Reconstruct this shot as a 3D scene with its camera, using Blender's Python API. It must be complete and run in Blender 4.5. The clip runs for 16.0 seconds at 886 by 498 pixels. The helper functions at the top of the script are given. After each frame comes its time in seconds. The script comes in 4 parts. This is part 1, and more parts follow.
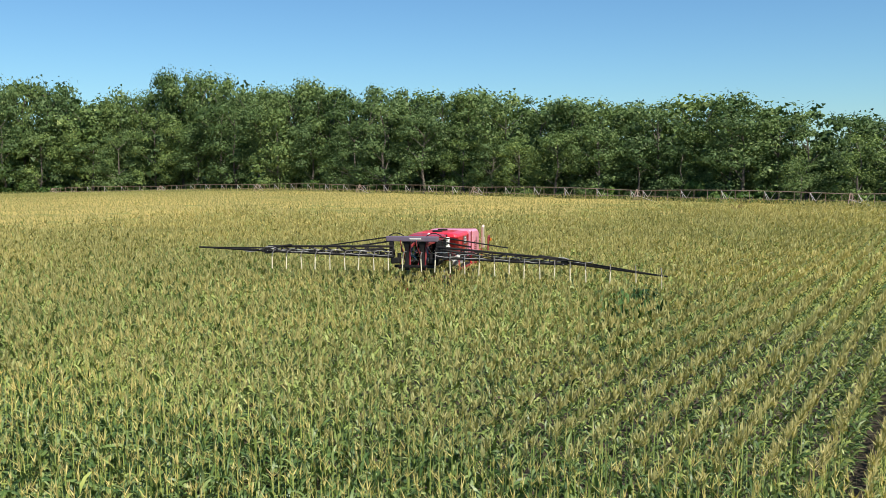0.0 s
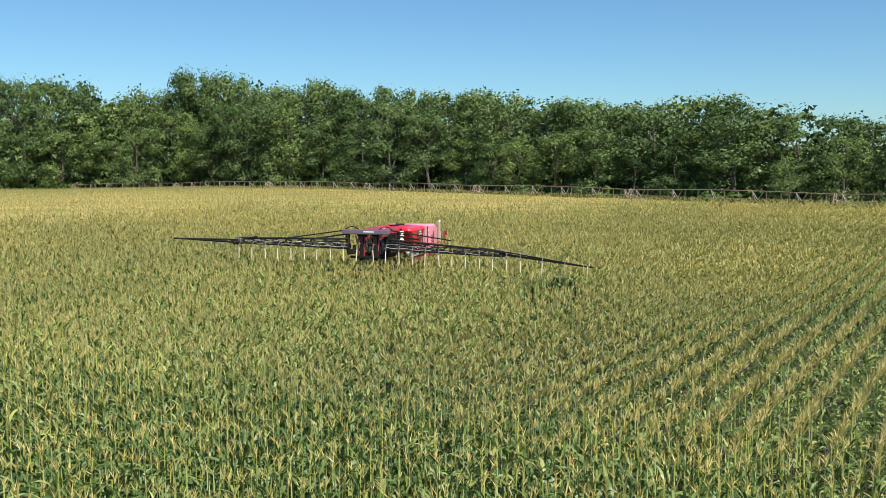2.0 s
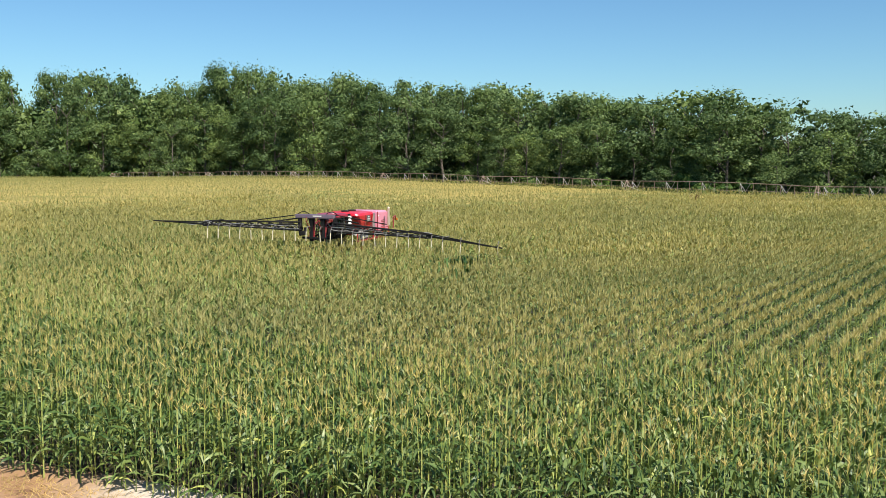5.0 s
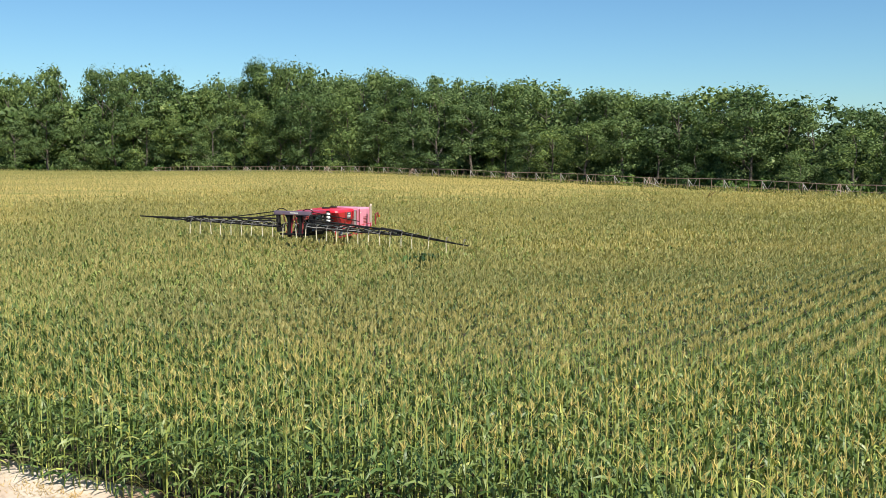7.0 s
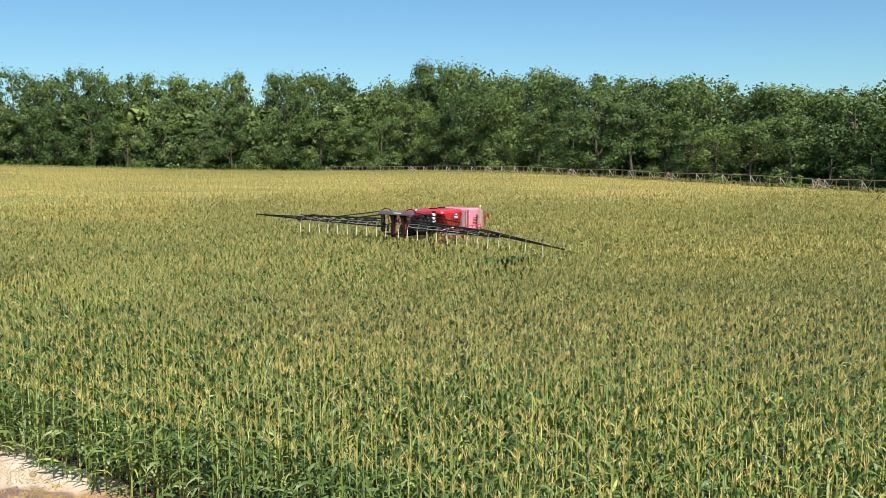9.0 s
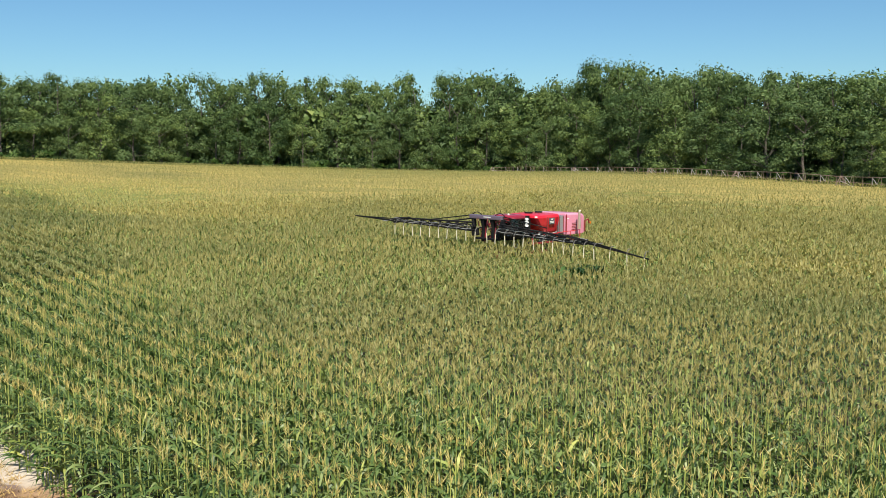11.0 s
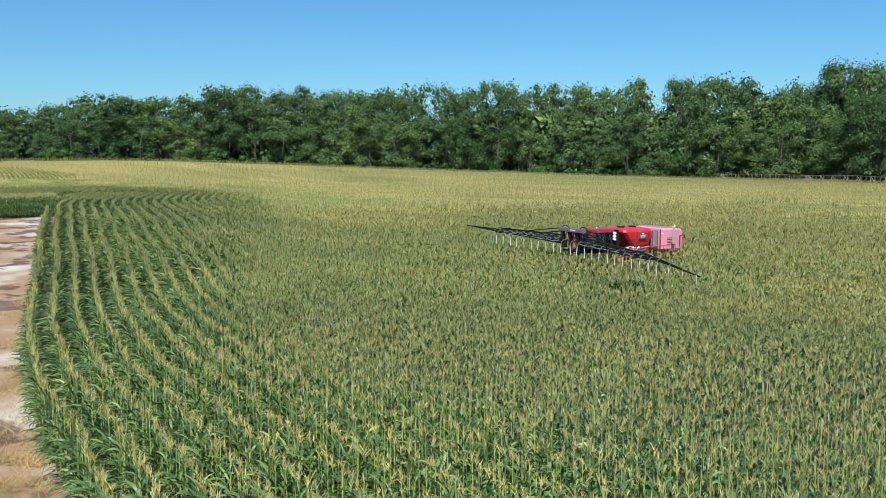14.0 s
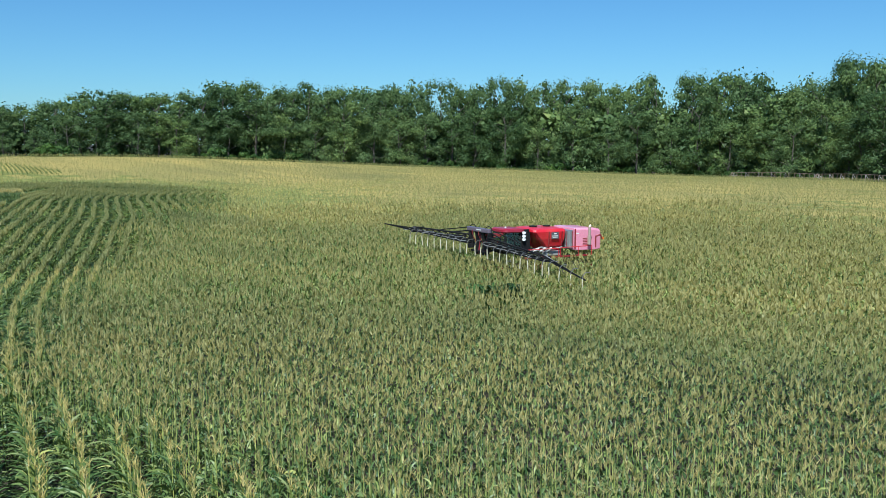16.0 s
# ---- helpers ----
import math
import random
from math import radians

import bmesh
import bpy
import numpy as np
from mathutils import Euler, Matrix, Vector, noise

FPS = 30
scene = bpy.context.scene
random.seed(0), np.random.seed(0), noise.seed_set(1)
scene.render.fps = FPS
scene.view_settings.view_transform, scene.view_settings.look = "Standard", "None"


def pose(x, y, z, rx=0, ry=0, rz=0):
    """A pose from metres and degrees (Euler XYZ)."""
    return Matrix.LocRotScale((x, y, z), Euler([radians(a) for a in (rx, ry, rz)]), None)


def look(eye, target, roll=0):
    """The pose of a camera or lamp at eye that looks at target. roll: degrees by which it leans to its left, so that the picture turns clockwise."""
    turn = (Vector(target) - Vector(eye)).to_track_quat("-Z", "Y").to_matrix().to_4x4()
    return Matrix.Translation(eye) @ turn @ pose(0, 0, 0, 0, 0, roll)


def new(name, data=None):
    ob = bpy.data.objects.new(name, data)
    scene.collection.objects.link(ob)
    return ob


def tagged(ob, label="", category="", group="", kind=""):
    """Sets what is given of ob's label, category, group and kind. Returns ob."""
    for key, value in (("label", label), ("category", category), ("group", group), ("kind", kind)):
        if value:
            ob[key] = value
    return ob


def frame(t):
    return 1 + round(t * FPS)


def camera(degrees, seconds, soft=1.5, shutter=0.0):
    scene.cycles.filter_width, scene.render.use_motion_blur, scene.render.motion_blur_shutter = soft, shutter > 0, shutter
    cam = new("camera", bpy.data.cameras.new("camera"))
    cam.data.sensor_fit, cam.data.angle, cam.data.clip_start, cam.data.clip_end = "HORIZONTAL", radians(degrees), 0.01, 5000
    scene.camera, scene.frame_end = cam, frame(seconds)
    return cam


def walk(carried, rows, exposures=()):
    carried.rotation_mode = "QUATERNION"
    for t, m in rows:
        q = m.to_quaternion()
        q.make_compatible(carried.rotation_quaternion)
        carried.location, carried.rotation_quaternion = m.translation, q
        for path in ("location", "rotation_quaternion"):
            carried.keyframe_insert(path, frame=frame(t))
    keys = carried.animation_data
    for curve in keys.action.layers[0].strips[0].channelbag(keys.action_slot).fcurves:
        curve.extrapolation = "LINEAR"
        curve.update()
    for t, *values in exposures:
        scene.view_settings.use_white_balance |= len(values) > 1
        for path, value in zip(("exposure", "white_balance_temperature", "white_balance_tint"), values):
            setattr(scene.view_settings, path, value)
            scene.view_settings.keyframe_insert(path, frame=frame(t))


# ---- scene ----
# ---- camera and its flight ----
cam = camera(52.0, 16.0, soft=0.75)
PATH = [
    # seconds, x, y, z, yaw, pitch, roll
    (0.0, -19.39, -27.46, 8.29, -6.86, -5.58, -0.40),
    (0.5, -18.46, -28.27, 8.35, -6.58, -5.54, -0.17),
    (1.0, -17.51, -29.48, 8.34, -6.20, -5.55, -0.21),
    (1.5, -16.65, -30.90, 8.31, -5.81, -5.59, -0.19),
    (2.0, -15.80, -32.32, 8.37, -5.36, -5.67, -0.14),
    (2.5, -14.91, -34.06, 8.39, -4.88, -5.73, -0.01),
    (3.0, -13.92, -36.03, 8.45, -4.33, -5.81, -0.11),
    (3.5, -12.91, -37.66, 8.49, -3.79, -5.90, -0.16),
    (4.0, -11.84, -38.90, 8.58, -3.29, -6.03, 0.04),
    (6.5, -5.59, -41.77, 8.83, -0.62, -6.56, 0.10),
    (7.0, -4.23, -41.80, 8.96, 0.82, -6.63, 0.24),
    (7.5, -3.00, -41.48, 8.93, 3.64, -6.68, 0.02),
    (8.0, -1.79, -40.98, 8.91, 6.67, -6.68, 0.07),
    (8.5, -0.52, -40.34, 8.92, 9.74, -6.66, 0.08),
    (9.0, 0.81, -40.03, 8.98, 12.19, -6.67, 0.05),
    (11.5, 8.18, -36.25, 9.19, 28.54, -6.63, 0.04),
    (12.0, 10.35, -35.73, 9.22, 34.12, -6.54, -0.01),
    (12.5, 12.66, -35.07, 9.28, 37.94, -6.45, -0.00),
    (13.0, 14.63, -34.89, 9.49, 38.92, -6.43, -0.05),
    (13.5, 16.51, -34.84, 9.81, 39.49, -6.46, -0.01),
    (14.0, 18.38, -34.64, 10.12, 40.01, -6.52, 0.05),
    (14.5, 20.24, -33.98, 10.32, 40.58, -6.59, 0.01),
    (15.0, 21.79, -32.33, 10.34, 41.09, -6.63, 0.05),
    (15.5, 22.75, -29.72, 10.17, 41.60, -6.65, 0.11),
    (16.0, 23.12, -26.55, 9.94, 42.08, -6.67, 0.17),
]


def flight_pose(x, y, z, yaw, pitch, roll):
    ya, pa = radians(yaw), radians(pitch)
    ahead = Vector((-math.sin(ya) * math.cos(pa), math.cos(ya) * math.cos(pa), math.sin(pa)))
    eye = Vector((x, y, z))
    return look(eye, eye + ahead * 50.0, roll)


walk(cam, [(t, flight_pose(*row)) for t, *row in PATH],
     exposures=[(0.0, 0.60, 6750, 10.5), (9.0, 0.56, 6850, 10), (11.5, 0.40, 6850, 9), (12.5, 0.37, 6750, 8), (13.6, 0.33, 5820, 5.5), (16.0, 0.29, 5600, 3.5)])

# ---- sky and sun ----
SUN_DIR = Vector((0.31, -0.53, 0.79)).normalized()
world = bpy.data.worlds.new("sky")
scene.world = world
world.use_nodes = True
wn = world.node_tree.nodes
sky = wn.new("ShaderNodeTexSky")
sky.sky_type = "NISHITA"
sky.sun_disc = False
sky.sun_elevation = math.asin(SUN_DIR.z)
sky.sun_rotation = math.atan2(SUN_DIR.x, SUN_DIR.y)
sky.air_density, sky.dust_density, sky.ozone_density = 1.0, 0.15, 3.0
wn["Background"].inputs["Strength"].default_value = 0.070
clear = wn.new("ShaderNodeMix")                  # a very clear, deep blue air
clear.data_type, clear.blend_type = "RGBA", "MULTIPLY"
clear.inputs["Factor"].default_value = 1.0
clear.inputs["B"].default_value = (0.64, 0.97, 1.19, 1)
world.node_tree.links.new(sky.outputs["Color"], clear.inputs["A"])
world.node_tree.links.new(clear.outputs["Result"], wn["Background"].inputs["Color"])
sun = new("sun", bpy.data.lights.new("sun", "SUN"))
sun.data.energy = 5.0
sun.data.angle = radians(0.53)
sun.data.color = (1.0, 0.95, 0.87)
sun.matrix_world = look(SUN_DIR * 300, (0, 0, 0))


# ---- materials ----
def mat(name, color=(0.5, 0.5, 0.5), rough=0.6, metal=0.0, coat=0.0, spec=0.5):
    m = bpy.data.materials.new(name)
    m.use_nodes = True
    b = m.node_tree.nodes["Principled BSDF"]
    b.inputs["Base Color"].default_value = (*color, 1)
    b.inputs["Roughness"].default_value = rough
    b.inputs["Metallic"].default_value = metal
    b.inputs["Coat Weight"].default_value = coat
    b.inputs["Coat Roughness"].default_value = 0.08
    b.inputs["Specular IOR Level"].default_value = spec
    return m


def node(m, kind, **values):
    n = m.node_tree.nodes.new(kind)
    for key, value in values.items():
        n.inputs[key.replace("_", " ")].default_value = value
    return n


def link(m, a, b):
    m.node_tree.links.new(a, b)


def bsdf(m):
    return m.node_tree.nodes["Principled BSDF"]


def ramp(m, fac, stops):
    r = m.node_tree.nodes.new("ShaderNodeValToRGB")
    els = r.color_ramp.elements
    while len(els) < len(stops):
        els.new(0.5)
    for e, (p, c) in zip(els, stops):
        e.position, e.color = p, (*c, 1)
    link(m, fac, r.inputs["Fac"])
    return r.outputs["Color"]


def mix(m, fac, a, b, mode="MIX"):
    n = m.node_tree.nodes.new("ShaderNodeMix")
    n.data_type, n.blend_type = "RGBA", mode
    for value, socket in ((fac, n.inputs["Factor"]), (a, n.inputs["A"]), (b, n.inputs["B"])):
        if isinstance(value, bpy.types.NodeSocket):
            link(m, value, socket)
        elif isinstance(value, (int, float)):
            socket.default_value = value
        else:
            socket.default_value = (*value, 1)
    return n.outputs["Result"]


def noise_tex(m, scale, detail=4.0, rough=0.55, where="Object"):
    co = m.node_tree.nodes.new("ShaderNodeTexCoord")
    n = node(m, "ShaderNodeTexNoise", Scale=scale, Detail=detail, Roughness=rough)
    link(m, co.outputs[where], n.inputs["Vector"])
    return n.outputs["Fac"]


def bump(m, height, strength=0.3, distance=0.02):
    b = node(m, "ShaderNodeBump", Strength=strength, Distance=distance)
    link(m, height, b.inputs["Height"])
    link(m, b.outputs["Normal"], bsdf(m).inputs["Normal"])


def worn(name, color, rough=0.4, metal=0.0, coat=0.0, dust=(0.33, 0.27, 0.18), amount=0.35, scale=1.4):
    """Painted or bare machine metal with dust lying in patches and a fine mottle."""
    m = mat(name, color, rough, metal, coat)
    big = ramp(m, noise_tex(m, scale, 5), [(0.42, (0, 0, 0)), (0.75, (amount, amount, amount))])
    fine = ramp(m, noise_tex(m, scale * 14, 3), [(0.3, (0.85, 0.85, 0.85)), (0.7, (1, 1, 1))])
    base = mix(m, 1.0, color, fine, "MULTIPLY")
    link(m, mix(m, big, base, dust), bsdf(m).inputs["Base Color"])
    link(m, ramp(m, noise_tex(m, scale * 2, 4), [(0.3, (rough, rough, rough)), (0.8, (min(1, rough + 0.3),) * 3)]), bsdf(m).inputs["Roughness"])
    return m


def foliage(name, stops, passing=0.28, rough=0.5, patch=0.02, patch_dark=0.75, streak=1.0):
    """Thin leaves: each island takes its own tone, patches of the stand differ, light passes through."""
    m = mat(name, stops[0][1], rough, spec=0.3)
    nt = m.node_tree
    geo = nt.nodes.new("ShaderNodeNewGeometry")
    own = ramp(m, geo.outputs["Random Per Island"], stops)
    info = nt.nodes.new("ShaderNodeObjectInfo")
    whole = ramp(m, info.outputs["Random"], [(0.0, (0.60, 0.68, 0.58)), (0.5, (1, 1, 1)), (1.0, (1.32, 1.22, 0.98))])
    own = mix(m, 1.0, own, whole, "MULTIPLY")
    pos = node(m, "ShaderNodeTexNoise", Scale=patch, Detail=3.0)
    link(m, geo.outputs["Position"], pos.inputs["Vector"])
    tone = ramp(m, pos.outputs["Fac"], [(0.35, (patch_dark, patch_dark * 1.05, patch_dark)), (0.62, (1.12, 1.08, 1.0))])
    col = mix(m, 1.0, own, tone, "MULTIPLY")
    if streak < 1:                                # rows that grow paler or darker along their length
        turn = nt.nodes.new("ShaderNodeMapping")
        turn.inputs["Rotation"].default_value = (0, 0, -0.925)
        turn.inputs["Scale"].default_value = (0.022, 0.16, 0.0)
        link(m, geo.outputs["Position"], turn.inputs["Vector"])
        lines = node(m, "ShaderNodeTexNoise", Scale=1.0, Detail=3.0)
        link(m, turn.outputs["Vector"], lines.inputs["Vector"])
        col = mix(m, 1.0, col, ramp(m, lines.outputs["Fac"], [(0.36, (streak, streak * 1.03, streak)), (0.60, (1.07, 1.04, 1.0))]), "MULTIPLY")
    link(m, col, bsdf(m).inputs["Base Color"])
    tr = nt.nodes.new("ShaderNodeBsdfTranslucent")
    link(m, mix(m, 1.0, col, (1.15, 1.2, 0.7), "MULTIPLY"), tr.inputs["Color"])
    mx = nt.nodes.new("ShaderNodeMixShader")
    mx.inputs["Fac"].default_value = passing
    out = nt.nodes["Material Output"]
    link(m, bsdf(m).outputs["BSDF"], mx.inputs[1])
    link(m, tr.outputs["BSDF"], mx.inputs[2])
    link(m, mx.outputs["Shader"], out.inputs["Surface"])
    return m


M_CORN_LEAF = foliage("corn leaf", [(0.0, (0.105, 0.158, 0.046)), (0.45, (0.268, 0.330, 0.102)), (0.85, (0.370, 0.420, 0.148)), (1.0, (0.40, 0.43, 0.18))], 0.15, 0.46, 0.045, 0.84, 0.86)
M_HEAD_LEAF = foliage("lush corn leaf", [(0.0, (0.042, 0.092, 0.030)), (0.45, (0.090, 0.150, 0.050)), (0.85, (0.150, 0.215, 0.082)), (1.0, (0.25, 0.31, 0.15))], 0.14, 0.42, 0.045, 0.82)
M_TASSEL = foliage("corn tassel", [(0.0, (0.43, 0.375, 0.160)), (0.6, (0.545, 0.49, 0.245)), (1.0, (0.72, 0.64, 0.38))], 0.32, 0.7, 0.045, 0.88, 0.86)
M_RIPE_TASSEL = foliage("ripe corn tassel", [(0.0, (0.40, 0.345, 0.140)), (0.6, (0.53, 0.460, 0.208)), (1.0, (0.67, 0.59, 0.32))], 0.32, 0.7, 0.045, 0.88, 0.86)
# darker copy of the corn leaf, with canopy shade put into the colour
M_SHADE_LEAF = foliage("corn leaf with painted shade", [(0.0, (0.19, 0.215, 0.064)), (1.0, (0.24, 0.26, 0.082))], 0.1, 0.8, 0.5, 0.7)
M_FAR_CORN = foliage("distant corn", [(0.0, (0.295, 0.27, 0.106)), (0.5, (0.37, 0.320, 0.134)), (1.0, (0.445, 0.370, 0.168))], 0.2, 0.8, 0.05, 0.82, 0.8)
M_TREE = foliage("tree leaf", [(0.0, (0.058, 0.106, 0.036)), (0.5, (0.092, 0.152, 0.053)), (0.9, (0.132, 0.198, 0.071)), (1.0, (0.185, 0.245, 0.096))], 0.17, 0.6, 0.05, 0.8)
M_SHRUB = foliage("shrub leaf", [(0.0, (0.035, 0.085, 0.02)), (0.6, (0.075, 0.15, 0.035)), (1.0, (0.13, 0.20, 0.05))], 0.25, 0.55, 0.05, 0.8)
M_GRASS = foliage("grass blade", [(0.0, (0.06, 0.14, 0.03)), (1.0, (0.16, 0.28, 0.06))], 0.25, 0.6, 0.3)
M_STRAW = foliage("dry straw", [(0.0, (0.38, 0.25, 0.10)), (1.0, (0.62, 0.46, 0.22))], 0.2, 0.8, 0.5)
M_WEED = foliage("weed leaf", [(0.0, (0.03, 0.08, 0.025)), (1.0, (0.07, 0.14, 0.048))], 0.2, 0.5, 0.3)
M_DEAD = mat("dead stem", (0.20, 0.12, 0.06), 0.9)

M_BARK = mat("bark", (0.16, 0.13, 0.10), 0.9)
link(M_BARK, ramp(M_BARK, noise_tex(M_BARK, 3.0, 6), [(0.3, (0.045, 0.037, 0.030)), (0.7, (0.15, 0.13, 0.105))]), bsdf(M_BARK).inputs["Base Color"])
bump(M_BARK, noise_tex(M_BARK, 9.0, 5), 0.6, 0.05)

M_SOIL = mat("field soil", (0.2, 0.14, 0.09), 0.95)
_s = ramp(M_SOIL, noise_tex(M_SOIL, 0.25, 6), [(0.3, (0.035, 0.028, 0.018)), (0.7, (0.08, 0.060, 0.040))])
_g = ramp(M_SOIL, noise_tex(M_SOIL, 6.0, 6), [(0.3, (0.7, 0.7, 0.7)), (0.75, (1.15, 1.12, 1.05))])
link(M_SOIL, mix(M_SOIL, 1.0, _s, _g, "MULTIPLY"), bsdf(M_SOIL).inputs["Base Color"])
bump(M_SOIL, noise_tex(M_SOIL, 4.0, 7), 0.5, 0.06)

M_TRACK = mat("sandy track", (0.4, 0.3, 0.2), 0.9)
_a = ramp(M_TRACK, noise_tex(M_TRACK, 0.17, 4), [(0.40, (0.35, 0.205, 0.11)), (0.50, (0.40, 0.27, 0.17)), (0.57, (0.50, 0.40, 0.31)), (0.66, (0.60, 0.53, 0.45))])
_w = ramp(M_TRACK, noise_tex(M_TRACK, 0.30, 3), [(0.54, (1, 1, 1)), (0.585, (0.40, 0.34, 0.35))])
_f = ramp(M_TRACK, noise_tex(M_TRACK, 9.0, 6), [(0.3, (0.86, 0.85, 0.83)), (0.7, (1.06, 1.05, 1.03))])
link(M_TRACK, mix(M_TRACK, 1.0, mix(M_TRACK, 1.0, _a, _w, "MULTIPLY"), _f, "MULTIPLY"), bsdf(M_TRACK).inputs["Base Color"])
bump(M_TRACK, noise_tex(M_TRACK, 3.0, 7), 0.4, 0.05)

M_RED = worn("red paint", (0.68, 0.016, 0.032), 0.32, 0.0, 0.5, amount=0.12)
M_ROOF = worn("maroon roof paint", (0.34, 0.010, 0.030), 0.3, 0.0, 0.5, amount=0.12)
M_RED_DARK = worn("dark red frame paint", (0.26, 0.012, 0.018), 0.4, 0.0, 0.3, amount=0.2)
# hood red: sun glare is put into the colour as pink and paler patches
M_HOOD_GLARE = worn("red paint with sun glare", (0.82, 0.29, 0.40), 0.28, 0.0, 0.6, dust=(0.85, 0.55, 0.60), amount=0.25)
M_BLACK = worn("black powder coat", (0.010, 0.010, 0.011), 0.6, 0.0, 0.0, amount=0.05)
bsdf(M_BLACK).inputs["Specular IOR Level"].default_value = 0.22
M_BEAM = worn("dark violet-grey paint", (0.16, 0.12, 0.17), 0.28, 0.0, 0.6, amount=0.15)
M_RUBBER = worn("tyre rubber", (0.022, 0.021, 0.020), 0.85, amount=0.5)
M_STEEL = worn("zinc steel", (0.55, 0.55, 0.54), 0.35, 0.9, amount=0.15)
M_CHROME = mat("heat-browned exhaust steel", (0.66, 0.52, 0.40), 0.45, 0.6)
M_WHITE = worn("white plastic", (0.80, 0.78, 0.72), 0.5, amount=0.15)
M_DROP = worn("cream drop tube", (0.80, 0.72, 0.52), 0.5, amount=0.1)
M_HOSE = worn("grey rubber hose", (0.34, 0.33, 0.32), 0.55, amount=0.2)
M_LINE = worn("dark rubber hose", (0.13, 0.125, 0.12), 0.5, amount=0.25)
M_GLASS = mat("tinted cab glass", (0.50, 0.62, 0.58), 0.03, 0.0, 0.0)
bsdf(M_GLASS).inputs["Transmission Weight"].default_value = 1.0
M_SEAT = worn("dark seat cloth", (0.035, 0.035, 0.04), 0.9)
M_PLATE = mat("dark grey decal film", (0.10, 0.10, 0.11), 0.4)
M_LENS = mat("amber lamp lens", (0.75, 0.25, 0.03), 0.15, 0, 0.5)
M_LAMP = mat("clear lamp lens", (0.85, 0.85, 0.82), 0.12, 0, 0.6)
M_GALV = worn("galvanised pipe", (0.62, 0.60, 0.57), 0.45, 0.6, amount=0.2)
M_RUST = worn("rusty pipe", (0.30, 0.22, 0.18), 0.7, 0.2, amount=0.3)


# ---- mesh helpers ----
def mesh_object(name, verts, faces, mats, parent=None, face_mats=None, smooth=False):
    me = bpy.data.meshes.new(name)
    me.from_pydata(verts, [], faces)
    for m in mats:
        me.materials.append(m)
    if face_mats is not None:
        me.polygons.foreach_set("material_index", np.asarray(face_mats, np.int32))
    if smooth:
        me.polygons.foreach_set("use_smooth", np.ones(len(me.polygons), bool))
    ob = new(name, me)
    ob.parent = parent
    return ob


def array_mesh(name, verts, quads, tris, mats, quad_mats, tri_mats):
    """One mesh from arrays of corner indices."""
    me = bpy.data.meshes.new(name)
    nq, ntr = len(quads), len(tris)
    me.vertices.add(len(verts))
    me.vertices.foreach_set("co", np.asarray(verts, np.float32).ravel())
    loops = np.concatenate([np.asarray(quads, np.int32).ravel(), np.asarray(tris, np.int32).ravel()])
    me.loops.add(len(loops))
    me.loops.foreach_set("vertex_index", loops)
    me.polygons.add(nq + ntr)
    start = np.concatenate([np.arange(nq) * 4, nq * 4 + np.arange(ntr) * 3]).astype(np.int32)
    me.polygons.foreach_set("loop_start", start)
    me.polygons.foreach_set("material_index", np.concatenate([quad_mats, tri_mats]).astype(np.int32))
    for m in mats:
        me.materials.append(m)
    me.update(calc_edges=True)
    me.validate()
    return me


def part(name, bm, material, parent, label=""):
    """Links a bmesh as one mesh object under a thing or under a part."""
    me = bpy.data.meshes.new(name)
    bm.to_mesh(me)
    bm.free()
    me.materials.append(material)
    ob = new(name, me)
    ob.parent = parent
    if label:
        tagged(ob, label)
    return ob


def box(bm, size, at, turn=(0, 0, 0), bevel=0.0, taper=None):
    """A box of that size round the point at; taper scales its lower face in x and y."""
    made = bmesh.ops.create_cube(bm, size=1.0)["verts"]
    for v in made:
        k = taper if taper and v.co.z < 0 else (1, 1)
        v.co = Vector((v.co.x * size[0] * k[0], v.co.y * size[1] * k[1], v.co.z * size[2]))
    if bevel:
        edges = list({e for v in made for e in v.link_edges})
        made = list({v for f in bmesh.ops.bevel(bm, geom=edges, offset=bevel, segments=2, affect="EDGES", profile=0.6)["faces"] for v in f.verts} | {v for v in made if v.is_valid})
    m = pose(*at, *turn)
    for v in made:
        v.co = m @ v.co
    return bm


def tube(bm, a, b, r, sides=8, r2=None):
    """A round bar from a to b."""
    a, b = Vector(a), Vector(b)
    d = b - a
    turn = d.to_track_quat("Z", "Y").to_matrix().to_4x4()
    bmesh.ops.create_cone(bm, cap_ends=True, segments=sides, radius1=r, radius2=r if r2 is None else r2, depth=d.length,
                          matrix=Matrix.Translation((a + b) / 2) @ turn)
    return bm


def run(bm, points, r, sides=6):
    for a, b in zip(points, points[1:]):
        tube(bm, a, b, r, sides)
    return bm


def loft(bm, rings):
    """A skin over rings of equal count, closed at both ends."""
    rows = [[bm.verts.new(p) for p in ring] for ring in rings]
    n = len(rows[0])
    for r0, r1 in zip(rows, rows[1:]):
        for i in range(n):
            bm.faces.new((r0[i], r0[(i + 1) % n], r1[(i + 1) % n], r1[i]))
    bm.faces.new(rows[0][::-1])
    bm.faces.new(rows[-1])
    bmesh.ops.recalc_face_normals(bm, faces=bm.faces)
    return bm


def bevelled(bm, offset, segments=2):
    bmesh.ops.bevel(bm, geom=list(bm.edges), offset=offset, segments=segments, affect="EDGES", profile=0.6, clamp_overlap=True)
    return bm


def BM():
    return bmesh.new()


